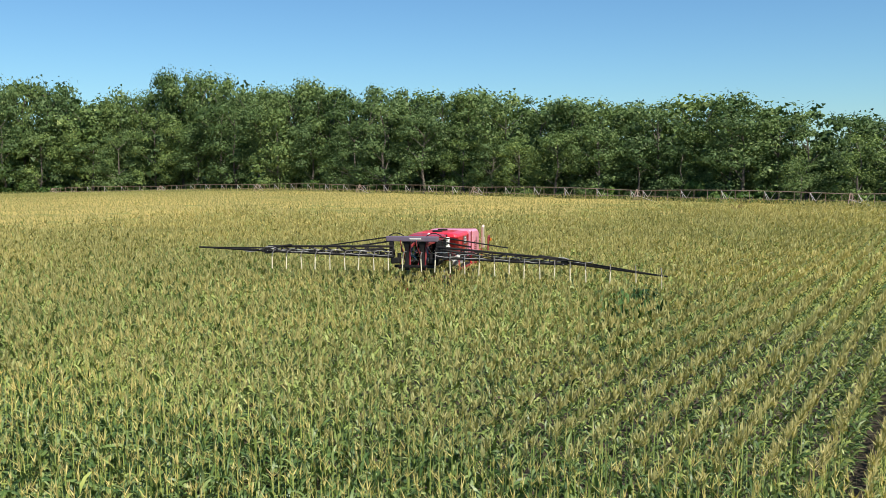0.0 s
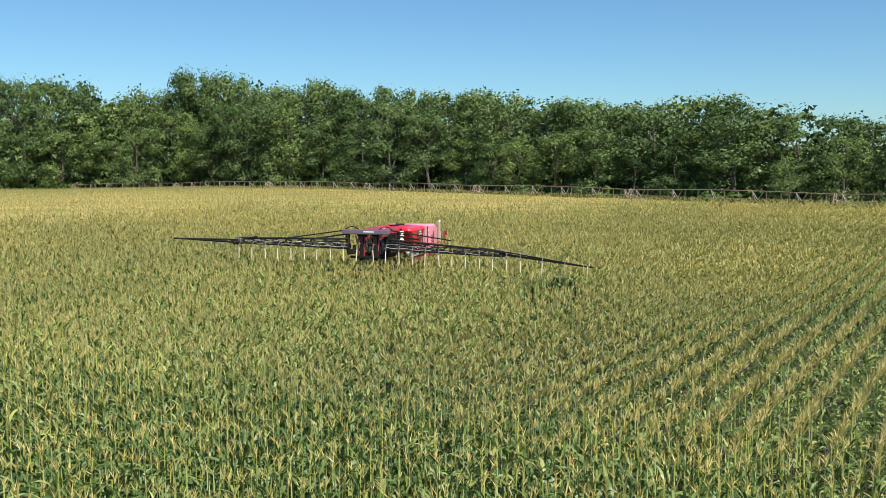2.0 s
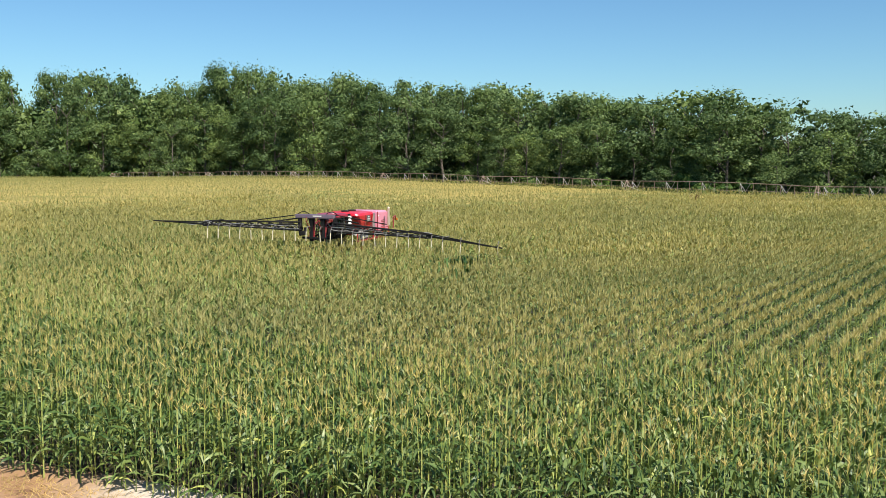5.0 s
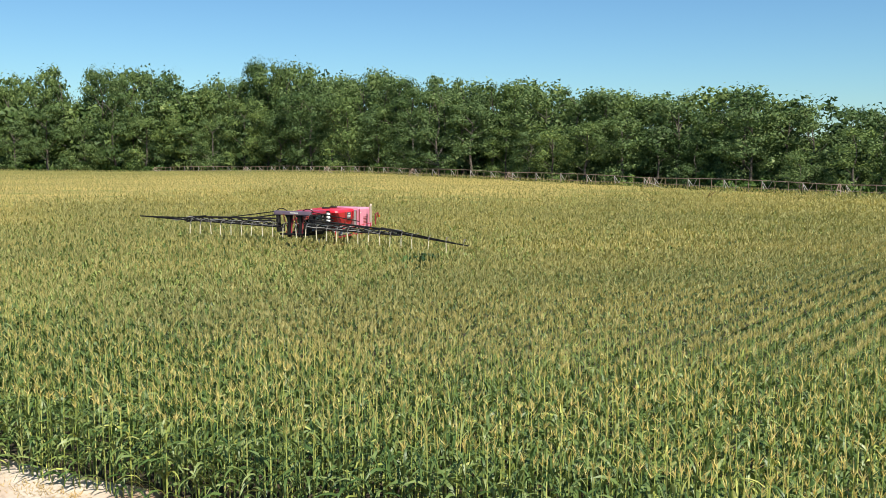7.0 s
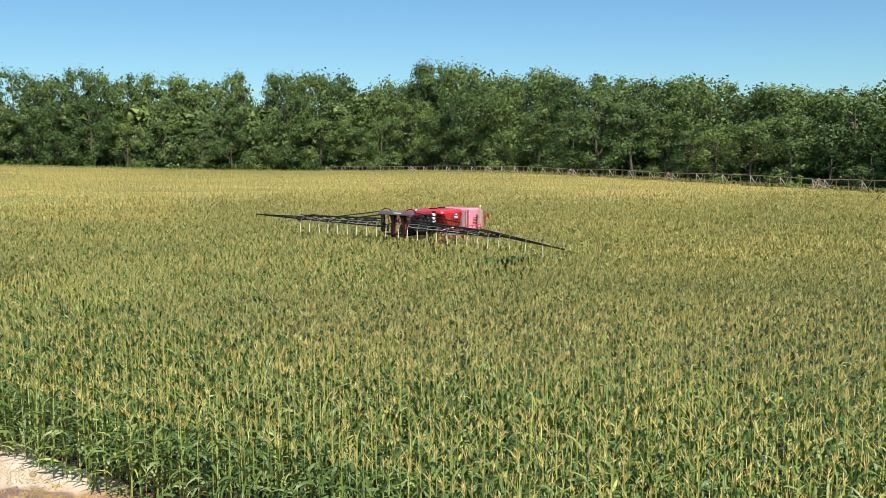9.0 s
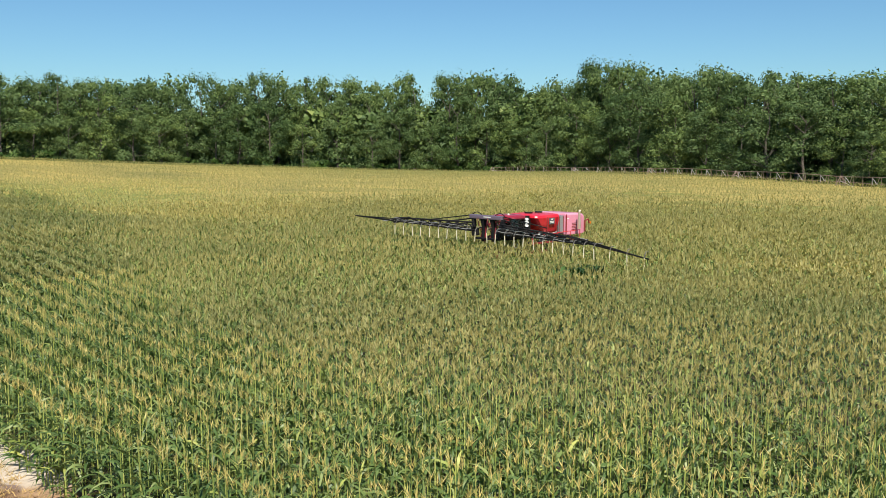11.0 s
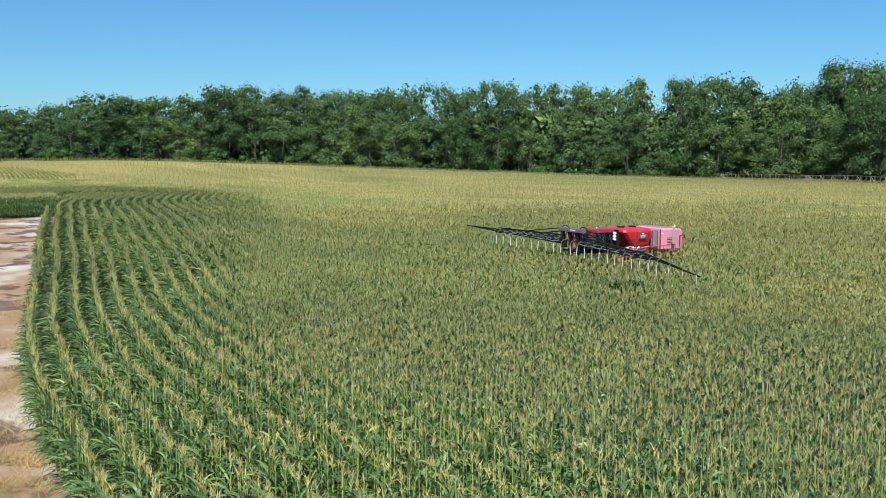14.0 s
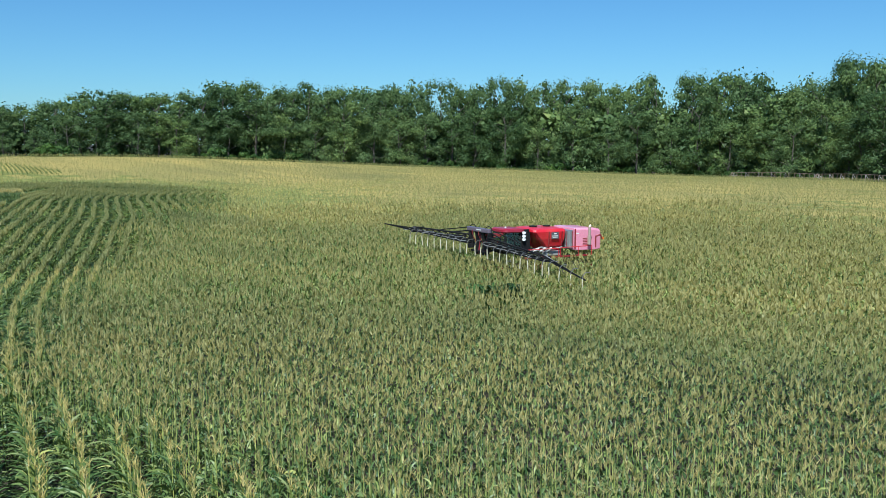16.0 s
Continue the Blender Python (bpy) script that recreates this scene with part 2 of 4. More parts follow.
# ---- the plan ----
def land(x, y):
    """Height of the ground: nearly flat, rising to the west wood and sinking a little to the north corner."""
    x, y = np.asarray(x, float), np.asarray(y, float)
    hill = 4.8 * np.exp(-(np.maximum(0, x + 187) / 45) ** 2 - ((y - 65) / 95) ** 2)
    dip = 2.2 * np.exp(-((x + 105) ** 2 + (y - 240) ** 2) / 65 ** 2)
    return hill - dip


# edge of the corn along the track, from near to far, then the end of the track
EDGE = np.array([(14, -31.0), (1, -25.2), (-5.3, -22.8), (-11.2, -20.9), (-21.4, -16.4), (-34.0, -9.9), (-44.0, -4.7), (-55, 0.6), (-78, 11.6),
                 (-91, 19.4), (-98, 24.2), (-102.8, 27.8)])
TRACK_END = np.array([(-104.6, 21.8), (-108.6, 6), (-116, -14), (-126, -38)])
WOOD = np.array([(95, 62), (52, 95), (27, 124), (4, 153), (-21, 185), (-60, 226), (-92, 248), (-125, 246), (-155, 222), (-174, 190),
                 (-184, 150), (-188, 110), (-190, 75), (-194, 40), (-202, 0), (-212, -40)])
WOOD_TOP = [(0, 12.5), (49, 13.8), (58, 14.8), (63, 16.1), (70, 19.7), (76, 18.7), (82, 19.3), (88, 17.7), (97, 18.1), (112, 20.0), (122, 20.5), (131, 22.1),
            (143, 24.1), (157, 25.1), (172, 24.7), (183, 28.7), (195, 28.5), (203, 27.3), (209, 28.3), (215, 31.9), (224, 34.3), (236, 33.9), (244, 32.9), (250, 28.7),
            (260, 28.5), (266, 33.3), (274, 34.3), (290, 33.9), (306, 33.6), (312, 31.2), (324, 32.2), (344, 31.6), (356, 30.7), (363, 27.4), (374, 29.9), (386, 25.7),
            (396, 25.1), (416, 25.3), (424, 22.7), (438, 24.7), (452, 18.9), (464, 18.9), (478, 18.1), (490, 15.2), (515, 12.2), (620, 11.7)]


def length_along(path):
    return np.concatenate([[0], np.cumsum(np.linalg.norm(np.diff(path, axis=0), axis=1))])


def at_length(path, s):
    """Points and left-hand normals at the lengths s along a path."""
    ls = length_along(path)
    p = np.stack([np.interp(s, ls, path[:, k]) for k in (0, 1)], 1)
    q = np.stack([np.interp(np.asarray(s) + 0.5, ls, path[:, k]) - np.interp(np.asarray(s) - 0.5, ls, path[:, k]) for k in (0, 1)], 1)
    q /= np.linalg.norm(q, axis=1, keepdims=True) + 1e-9
    return p, np.stack([-q[:, 1], q[:, 0]], 1)


def away_from(path, pts):
    """Distance of points from a path."""
    best = np.full(len(pts), 1e9)
    for a, b in zip(path, path[1:]):
        d = b - a
        u = np.clip(((pts - a) @ d) / (d @ d), 0, 1)
        best = np.minimum(best, np.linalg.norm(pts - a - u[:, None] * d, axis=1))
    return best


def inside(poly, pts):
    """Which points lie inside a polygon."""
    hit = np.zeros(len(pts), bool)
    x, y = pts[:, 0], pts[:, 1]
    for (x0, y0), (x1, y1) in zip(poly, np.roll(poly, -1, axis=0)):
        cross = ((y0 > y) != (y1 > y)) & (x < (x1 - x0) * (y - y0) / (y1 - y0 + 1e-12) + x0)
        hit ^= cross
    return hit


_ws = np.arange(0, 617, 4.0)
_wp, _wn = at_length(WOOD, np.clip(_ws, 0, length_along(WOOD)[-1]))
FIELD_RIM = _wp + _wn * 5.0                       # the corn stops short of the wood
FIELD = np.concatenate([EDGE, TRACK_END, FIELD_RIM[::-1], np.array([(90, 30), (60, -20), (30, -45)])])

# ---- ground and track ----
def sheet(name, xs, ys, material, lift=0.0):
    gx, gy = np.meshgrid(xs, ys)
    z = land(gx, gy) + lift
    n, k = len(xs), len(ys)
    idx = np.arange(n * k).reshape(k, n)
    faces = np.stack([idx[:-1, :-1], idx[:-1, 1:], idx[1:, 1:], idx[1:, :-1]], -1).reshape(-1, 4)
    verts = np.stack([gx, gy, z], -1).reshape(-1, 3)
    me = array_mesh(name, verts, faces, np.zeros((0, 3)), [material], np.zeros(len(faces)), np.zeros(0))
    return new(name, me)


_u = np.linspace(-1, 1, 150)
_grow = np.sinh(_u * 5.2) / np.sinh(5.2) * 2600
ground = tagged(sheet("ground", _grow - 60, _grow + 60, M_SOIL), "brown bare soil of a wide level field", "ground", kind="structure")

# the track: a strip beside the corn, with ruts and an uneven outer border
_way = np.vstack([[(66, -54.5)], EDGE])
_s = np.arange(0, length_along(_way)[-1] + 3, 1.0)
_p, _n = at_length(_way, _s)
_cols = np.linspace(-1.0, 13.0, 29)
_rut = -0.07 * np.exp(-((_cols - 2.6) / 0.35) ** 2) - 0.07 * np.exp(-((_cols - 4.6) / 0.35) ** 2)
_tv = []
for i in range(len(_s)):
    for j, cdist in enumerate(_cols):
        q = _p[i] + _n[i] * cdist
        wob = 0.05 * noise.noise(Vector((q[0] * 0.5, q[1] * 0.5, 3.0))) + 0.02 * noise.noise(Vector((q[0] * 2, q[1] * 2, 7.0)))
        _tv.append((q[0], q[1], float(land(q[0], q[1])) + 0.09 + _rut[j] + wob))
_k = len(_cols)
_tf = [(i * _k + j, i * _k + j + 1, (i + 1) * _k + j + 1, (i + 1) * _k + j) for i in range(len(_s) - 1) for j in range(_k - 1)]
track = mesh_object("track", _tv, _tf, [M_TRACK], smooth=True)
tagged(track, "rutted sandy farm track with pale dry patches and dark damp stains", "track", kind="structure")


# ---- corn ----
def corn(name, pts, heading, leaves, tassels, low, size, leaf_mat, tassel_mat, seed, stalk=True, segs=4, full=1.0, brush=0.010, arch=1.0, blade=1.0, tone=None, thick=1.0):
    """A stand of corn as one mesh: every plant has long narrow arching leaves, a stalk and a tassel of fine branches.
    full is each plant's fullness, larger where the stand is drawn with fewer plants; brush the half width of a tassel branch, times thick for each plant;
    tone picks each plant's leaf: 0 the stand's own, 2 lush, 3 ripening, 4 plain green."""
    rng = np.random.default_rng(seed)
    n = len(pts)
    tone = np.zeros(n, int) if tone is None else np.asarray(tone, int)
    full = np.broadcast_to(np.asarray(full, float), (n,))[:, None]
    thick = np.broadcast_to(np.asarray(thick, float), (n,))[:, None]
    arch = np.broadcast_to(np.asarray(arch, float), (n,))[:, None]
    ground_z = land(pts[:, 0], pts[:, 1])
    tall = (2.10 + 0.075 * rng.standard_normal(n).clip(-2.0, 1.6)) * size
    base = np.stack([pts[:, 0], pts[:, 1], ground_z], 1)
    lean = rng.normal(0, 0.018, (n, 2))
    verts, quads, tris, qm, tm = [], [], [], [], []
    # leaves: each rises steeply from the stalk, arches over and hangs
    k = leaves
    level = np.linspace(low, 0.86, k)[None, :] + rng.uniform(-0.05, 0.05, (n, k))
    upper = np.clip((level - 0.62) / 0.25, 0, 1)
    side = heading[:, None] + math.pi / 2 + (np.arange(k)[None, :] % 2) * math.pi + rng.normal(0, 0.8, (n, k))
    long_ = size * arch * full ** 0.28 * (0.70 - 0.34 * upper) * rng.uniform(0.7, 1.2, (n, k))
    rise = rng.uniform(1.05, 1.4, (n, k)) + 0.15 * upper
    bend = rng.uniform(1.3, 2.7, (n, k)) * (1 - 0.45 * upper)
    wide = size * blade * rng.uniform(0.036, 0.066, (n, k)) * full ** 0.40 * (1.15 - 0.3 * upper)
    dx, dy = np.cos(side), np.sin(side)
    twist = rng.normal(0, 0.5, (n, k))
    px = base[:, None, 0] + lean[:, None, 0] * tall[:, None] * level
    py = base[:, None, 1] + lean[:, None, 1] * tall[:, None] * level
    pz = base[:, None, 2] + tall[:, None] * level * 0.97
    widths = {4: (0.5, 1.0, 0.95, 0.6, 0.0), 3: (0.5, 1.0, 0.7, 0.0), 2: (0.6, 1.0, 0.0)}[segs]
    cols = []
    for q, w in enumerate(widths):
        if w > 0:
            hw = wide * w / 2
            ox, oy, oz = -dy * np.cos(twist) * hw, dx * np.cos(twist) * hw, np.sin(twist) * hw
            cols += [np.stack([px + ox, py + oy, pz + oz], -1), np.stack([px - ox, py - oy, pz - oz], -1)]
        else:
            cols.append(np.stack([px, py, pz], -1))
        step = long_ / segs
        slope = rise - bend * (q + 0.5) / segs
        px, py, pz = px + dx * np.cos(slope) * step, py + dy * np.cos(slope) * step, pz + np.sin(slope) * step
    per = len(cols)
    verts.append(np.stack(cols, 2).reshape(-1, 3))
    first = np.arange(n * k) * per
    for q in range(segs - 1):
        quads.append(np.stack([first + 2 * q, first + 2 * q + 1, first + 2 * q + 3, first + 2 * q + 2], 1))
        qm.append(np.repeat(tone, k))
    tris.append(np.stack([first + per - 3, first + per - 2, first + per - 1], 1))
    tm.append(np.repeat(tone, k))
    count = n * k * per
    # tassel: an upright spike and side branches that spread
    k = tassels
    az = rng.uniform(0, 2 * math.pi, (n, k))
    spread = np.concatenate([np.full((n, 1), 0.10), rng.uniform(0.25, 0.95, (n, k - 1))], 1)
    long_ = size * np.concatenate([rng.uniform(0.22, 0.32, (n, 1)), rng.uniform(0.12, 0.24, (n, k - 1))], 1) * full ** 0.2
    hw = size * brush * thick * rng.uniform(0.7, 1.3, (n, k)) * full ** 0.75
    top = tall[:, None] * rng.uniform(0.95, 1.02, (n, k))
    bx = base[:, None, 0] + lean[:, None, 0] * top
    by = base[:, None, 1] + lean[:, None, 1] * top
    bz = base[:, None, 2] + top
    ex, ey, ez = bx + np.cos(az) * np.sin(spread) * long_, by + np.sin(az) * np.sin(spread) * long_, bz + np.cos(spread) * long_
    az2 = rng.uniform(0, math.pi, (n, k))
    ox, oy = np.cos(az2) * hw, np.sin(az2) * hw
    v = np.stack([np.stack([bx - ox, by - oy, bz], -1), np.stack([bx + ox, by + oy, bz], -1), np.stack([ex, ey, ez], -1)], 2).reshape(-1, 3)
    first = count + np.arange(n * k) * 3
    verts.append(v)
    tris.append(np.stack([first, first + 1, first + 2], 1))
    tm.append(np.ones(n * k))
    count += len(v)
    if stalk:
        hw = 0.016 * size
        az = rng.uniform(0, math.pi, n)
        ox, oy = np.cos(az) * hw, np.sin(az) * hw
        tx, ty, tz = base[:, 0] + lean[:, 0] * tall, base[:, 1] + lean[:, 1] * tall, base[:, 2] + tall
        v = np.stack([np.stack([base[:, 0] - ox, base[:, 1] - oy, base[:, 2]], -1), np.stack([base[:, 0] + ox, base[:, 1] + oy, base[:, 2]], -1),
                      np.stack([tx + ox * 0.6, ty + oy * 0.6, tz], -1), np.stack([tx - ox * 0.6, ty - oy * 0.6, tz], -1)], 1).reshape(-1, 3)
        first = count + np.arange(n) * 4
        verts.append(v)
        quads.append(np.stack([first, first + 1, first + 2, first + 3], 1))
        qm.append(np.zeros(n))
    me = array_mesh(name, np.concatenate(verts), np.concatenate(quads), np.concatenate(tris), [leaf_mat, tassel_mat, M_HEAD_LEAF, M_FAR_CORN, M_CORN_LEAF], np.concatenate(qm), np.concatenate(tm))
    return new(name, me)


ROW_DIR = np.array([0.602, 0.798])
ROW_SIDE = np.array([0.798, -0.602])


def headland_width(s):
    """Width of the rows that follow the track, by the length along its edge."""
    return np.interp(s, [8, 15, 24, 45, 65, 122], [16.0, 13.5, 9.0, 12.0, 16.5, 29.0])


def headland(pts):
    """How far points lie from the rows that follow the track; these spread wider where they bend."""
    s = np.arange(0, length_along(EDGE)[-1] + 1, 2.0)
    p, _ = at_length(EDGE, s)
    best, where = np.full(len(pts), 1e9), np.zeros(len(pts))
    for q, a in zip(p, s):
        d = np.hypot(pts[:, 0] - q[0], pts[:, 1] - q[1])
        where = np.where(d < best, a, where)
        best = np.minimum(best, d)
    return away_from(EDGE, pts) - headland_width(where)


ROWS_END = ([-150, -132, -126, -118, -108, -98, -68, -45], [-10, 25, 48, 60, 62, 57, 36, 18.5])


def beyond(pts, ragged=7.0):
    """Which points lie past the uneven line where the curving rows end."""
    shift = ragged * np.random.default_rng(len(pts)).standard_normal(len(pts))
    return (pts[:, 0] < -45) & (pts[:, 1] + shift > np.interp(pts[:, 0], *ROWS_END))


def main_rows(spacing, step, span, seed, keep=1.0):
    """Plants of the straight rows over a wide box, before it is cut to the field."""
    rng = np.random.default_rng(seed)
    u = np.arange(span[0], span[1], step)
    v = np.arange(span[2], span[3], spacing)
    uu, vv = np.meshgrid(u, v)
    uu, vv = uu.ravel(), vv.ravel()
    uu = uu + rng.uniform(-0.4, 0.4, len(uu)) * step
    vv = vv + rng.normal(0, 0.02, len(vv)) + 0.15 * np.sin(uu * 0.05)
    pts = uu[:, None] * ROW_DIR + vv[:, None] * ROW_SIDE
    return pts[rng.random(len(pts)) < keep] if keep < 1 else pts


def lower_rim(x):
    """South border of the stand that is built plant by plant."""
    return np.interp(x, [-70, -30, -25, -18, -10, -4, 6, 13, 20, 30, 60], [-30, -15, -16, -25, -26.5, -28.5, -28, -23, -18, -10, 15])


def share(over):
    """Share of the plants that is drawn, falling with the distance from the south border."""
    return np.clip(27.0 / (15.0 + over), 0.2, 1.0)


_all = main_rows(0.88, 0.115, (-60, 130, -90, 90), 1)
_all = _all[(np.abs(_all[:, 0]) < 110) & (_all[:, 1] > -40) & (_all[:, 1] < 120)]
_all = _all[inside(FIELD, _all)]
_all = _all[(headland(_all) > -0.45 - np.interp(_all[:, 0], [-60, -30], [9, 3.5]) * np.random.default_rng(15).random(len(_all)) ** 2) | beyond(_all)]
_mixed = np.random.default_rng(6).standard_normal(len(_all))
_over = _all[:, 1] - lower_rim(_all[:, 0]) + np.maximum(0, np.abs(_all[:, 0] + 4) - 30) * 0.9
_east = np.clip((_all @ ROW_SIDE + 14) / 8, 0, 1)                  # rows stand apart in the east
_all = _all + ROW_SIDE * (_mixed * 0.11 * (1 - _east))[:, None]
_share = np.maximum(share(_over), np.where(_over < 40, 1.0 * _east, 0))
_pick = (_over > 0) & (np.random.default_rng(3).random(len(_all)) < _share) & (_over + 14 * _mixed < 90) & (_all[:, 0] > -90) & (_all[:, 0] < 66)
_all, _over, _mixed, _share, _east = _all[_pick], _over[_pick], _mixed[_pick], _share[_pick], _east[_pick]
_close = _over + 4 * _mixed < 17
_luck = np.random.default_rng(13).random(len(_all))
_lush = np.maximum.reduce([_east * np.clip(0.95 - _over / 60, 0.05, 0.9), np.clip((_all[:, 0] + 8) / 14, 0, 0.9) * np.clip(1.7 - _over / 30, 0, 1), np.clip(0.7 - np.maximum(headland(_all), 0.5 * _over) / 9, 0.06, 0.7)]) > _luck    # greener in the east and by the track
_ripe = ~_lush & (np.clip((_over - 34) / 48, 0, 0.9) * np.clip(headland(_all) / 18, 0.1, 1) > np.random.default_rng(14).random(len(_all)))
_tone = np.where(_lush, 2, np.where(_ripe, 3, 0))
_reach = 1.0 - 0.48 * _east * np.clip(_over / 14, 0, 1) + 0.45 * np.clip(1.2 - _over / 16, 0, 1) * np.clip((_all[:, 0] + 10) / 8, 0.3, 1)
_brush = (1.0 + 1.05 * _east) * (1 - 0.62 * np.clip((_all[:, 0] + 8) / 8, 0, 1) * np.clip(1.6 - _over / 22, 0, 1))
near, near_full, near_tone, near_reach, near_brush = _all[_close], 1 / _share[_close], _tone[_close], _reach[_close], _brush[_close]
mid, mid_full, mid_tone, mid_reach, mid_brush = _all[~_close], 1 / _share[~_close], _tone[~_close], _reach[~_close], _brush[~_close]

# rows that follow the track
_ls = length_along(EDGE)[-1]
head_near, head_far, head_near_dir, head_far_dir = [], [], [], []
_rng = np.random.default_rng(8)
for i in range(30):
    s = np.arange(8, _ls + 18, 0.16) + _rng.uniform(-0.05, 0.05)
    p, nrm = at_length(np.vstack([EDGE, [(-119, 41)]]), s)
    wide = 0.35 + 1.02 * i * (1 + 0.28 * np.clip((s - 45) / 45, 0, 1))
    off = wide + 1.25 * np.sin(s / 13.0 + 0.6) * np.clip((s - 75) / 40, 0, 1) + _rng.normal(0, 0.06, len(s))
    pts = p - nrm * off[:, None]
    ang = np.arctan2(-nrm[:, 0], nrm[:, 1])
    ok = inside(FIELD, pts) & ~beyond(pts) & (_rng.random(len(s)) < np.clip((headland_width(s) - wide) / np.interp(s, [45, 75], [3.5, 9.0]) + 0.1, 0, 1))
    close = (s < 52) & ok
    far = (s >= 52) & ok
    head_near.append(pts[close]), head_near_dir.append(ang[close])
    head_far.append(pts[far]), head_far_dir.append(ang[far])
# tall plants across the end of the track
end_pts, end_dir = [], []
_stop = np.vstack([EDGE[-1:], TRACK_END])
for i in range(6):
    s = np.arange(0.5, 40, 0.2)
    p, nrm = at_length(_stop, s)
    pts = p - nrm * (0.4 + 0.85 * i + _rng.normal(0, 0.05, len(s)))[:, None]
    ok = inside(FIELD, pts)
    end_pts.append(pts[ok]), end_dir.append(np.arctan2(-nrm[:, 0], nrm[:, 1])[ok])
end_pts, end_dir = np.concatenate(end_pts), np.concatenate(end_dir)
# plants that fill the corner between the curving rows and the rows at the track's end
_fill = main_rows(0.86, 0.2, (-140, 80, -190, 20), 12)
_fill = _fill[(_fill[:, 0] < -70) & (_fill[:, 0] > -140) & (_fill[:, 1] > 0) & (_fill[:, 1] < 75)]
_fill = _fill[inside(FIELD, _fill) & (headland(_fill) < 0.4) & ~beyond(_fill)]
_taken = {(int(a // 1.5) + i, int(b // 1.5) + j) for a, b in np.concatenate(head_far + [end_pts]) for i in (-1, 0, 1) for j in (-1, 0, 1)}
_fill = np.array([p for p in _fill if (int(p[0] // 1.5), int(p[1] // 1.5)) not in _taken]).reshape(-1, 2)
head_far.append(_fill), head_far_dir.append(np.full(len(_fill), 0.9))
head_near, head_near_dir = np.concatenate(head_near), np.concatenate(head_near_dir)
head_far, head_far_dir = np.concatenate(head_far), np.concatenate(head_far_dir)

_row = math.atan2(ROW_DIR[1], ROW_DIR[0])
_luck = np.random.default_rng(16)
near_head_tone = np.where(_luck.random(len(head_near)) < 0.06, 0, 2)
far_head_tone = _luck.choice([0, 2, 3], len(head_far), p=[0.6, 0.3, 0.1])
tagged(corn("corn_stand", near, np.full(len(near), _row), 8, 12, 0.2, 1.13, M_CORN_LEAF, M_RIPE_TASSEL, 21, full=near_full, brush=0.0085, tone=near_tone, arch=near_reach, thick=near_brush), "dense rows of green maize with tan tassels", "corn", kind="stuff")
tagged(corn("headland_corn", head_near, head_near_dir, 9, 8, 0.15, 1.15, M_CORN_LEAF, M_RIPE_TASSEL, 22, arch=1.05, brush=0.0105, blade=1.15, tone=near_head_tone), "rows of tall green maize along the sandy track", "corn", kind="stuff")
tagged(corn("bending_corn", head_far, head_far_dir, 6, 10, 0.2, 1.14, M_CORN_LEAF, M_TASSEL, 23, segs=2, full=1.3, arch=1.0, brush=0.044, blade=1.5, stalk=False, tone=far_head_tone), "curving rows of green maize beside the track", "corn", kind="stuff")
tagged(corn("end_corn", end_pts, end_dir, 6, 7, 0.12, 1.42, M_HEAD_LEAF, M_RIPE_TASSEL, 26, segs=2, full=1.2, brush=0.024), "wall of tall dark green maize at the end of the track", "corn", kind="stuff")
tagged(corn("middle_corn", mid, np.full(len(mid), _row), 6, 7, 0.35, 1.13, M_CORN_LEAF, M_RIPE_TASSEL, 24, stalk=False, segs=2, full=mid_full, brush=0.017, tone=mid_tone, arch=mid_reach, thick=mid_brush), "dense maize in full tassel in the middle of the field", "corn", kind="stuff")

# the corner of the field beside the flight line
_side = main_rows(0.88, 0.42, (-60, 130, -30, 110), 19)
_side = _side[inside(FIELD, _side)]
_side = _side[(_side[:, 1] - lower_rim(_side[:, 0]) + np.maximum(0, np.abs(_side[:, 0] + 4) - 30) * 0.9 <= 0) & (_side[:, 0] > -10)]
_side = _side[((headland(_side) > 0) | (_side[:, 0] > 6.5)) & ((_side - EDGE[0]) @ np.array([0.412, 0.911]) > 0.5)]
tagged(corn("corner_corn", _side, np.full(len(_side), _row), 5, 5, 0.3, 1.13, M_CORN_LEAF, M_RIPE_TASSEL, 27, stalk=False, segs=2, full=2.0, brush=0.012, tone=np.where(np.arange(len(_side)) % 3, 2, 0)), "green maize in the corner of the field by the track", "corn", kind="stuff")

# the far part of the field
_far = main_rows(0.90, 0.95, (-190, 320, -250, 190), 9)
_far = _far[inside(FIELD, _far)]
_over = _far[:, 1] - lower_rim(_far[:, 0]) + np.maximum(0, np.abs(_far[:, 0] + 4) - 30) * 0.9
_d = headland(_far)
_over = _over + 14 * np.random.default_rng(7).standard_normal(len(_far))
_far = _far[((_over >= 86) | (_far[:, 0] <= -90) | (_far[:, 0] >= 66)) & ((_d > -8 * np.random.default_rng(17).random(len(_far)) ** 2) | beyond(_far)) & (_far[:, 1] > -20)]
_green = np.where(np.random.default_rng(18).random(len(_far)) < np.clip(1.1 - headland(_far) / 26, 0, 0.9), 4, 0)
tagged(corn("distant_corn", _far, np.full(len(_far), _row), 1, 6, 0.75, 1.08, M_FAR_CORN, M_TASSEL, 25, stalk=False, segs=2, full=2.6, brush=0.0125, tone=_green), "golden tasselled maize far across the field", "corn", kind="stuff")

# greener plants where the straight rows begin behind the curving ones
_edge = main_rows(0.86, 0.28, (-150, 130, -200, 20), 31)
_edge = _edge[(_edge[:, 0] < -45) & (_edge[:, 0] > -190)]
_past = _edge[:, 1] - np.interp(_edge[:, 0], *ROWS_END)
_patchy = np.array([noise.noise(Vector((p[0] * 0.09, p[1] * 0.09, 6.0))) for p in _edge])
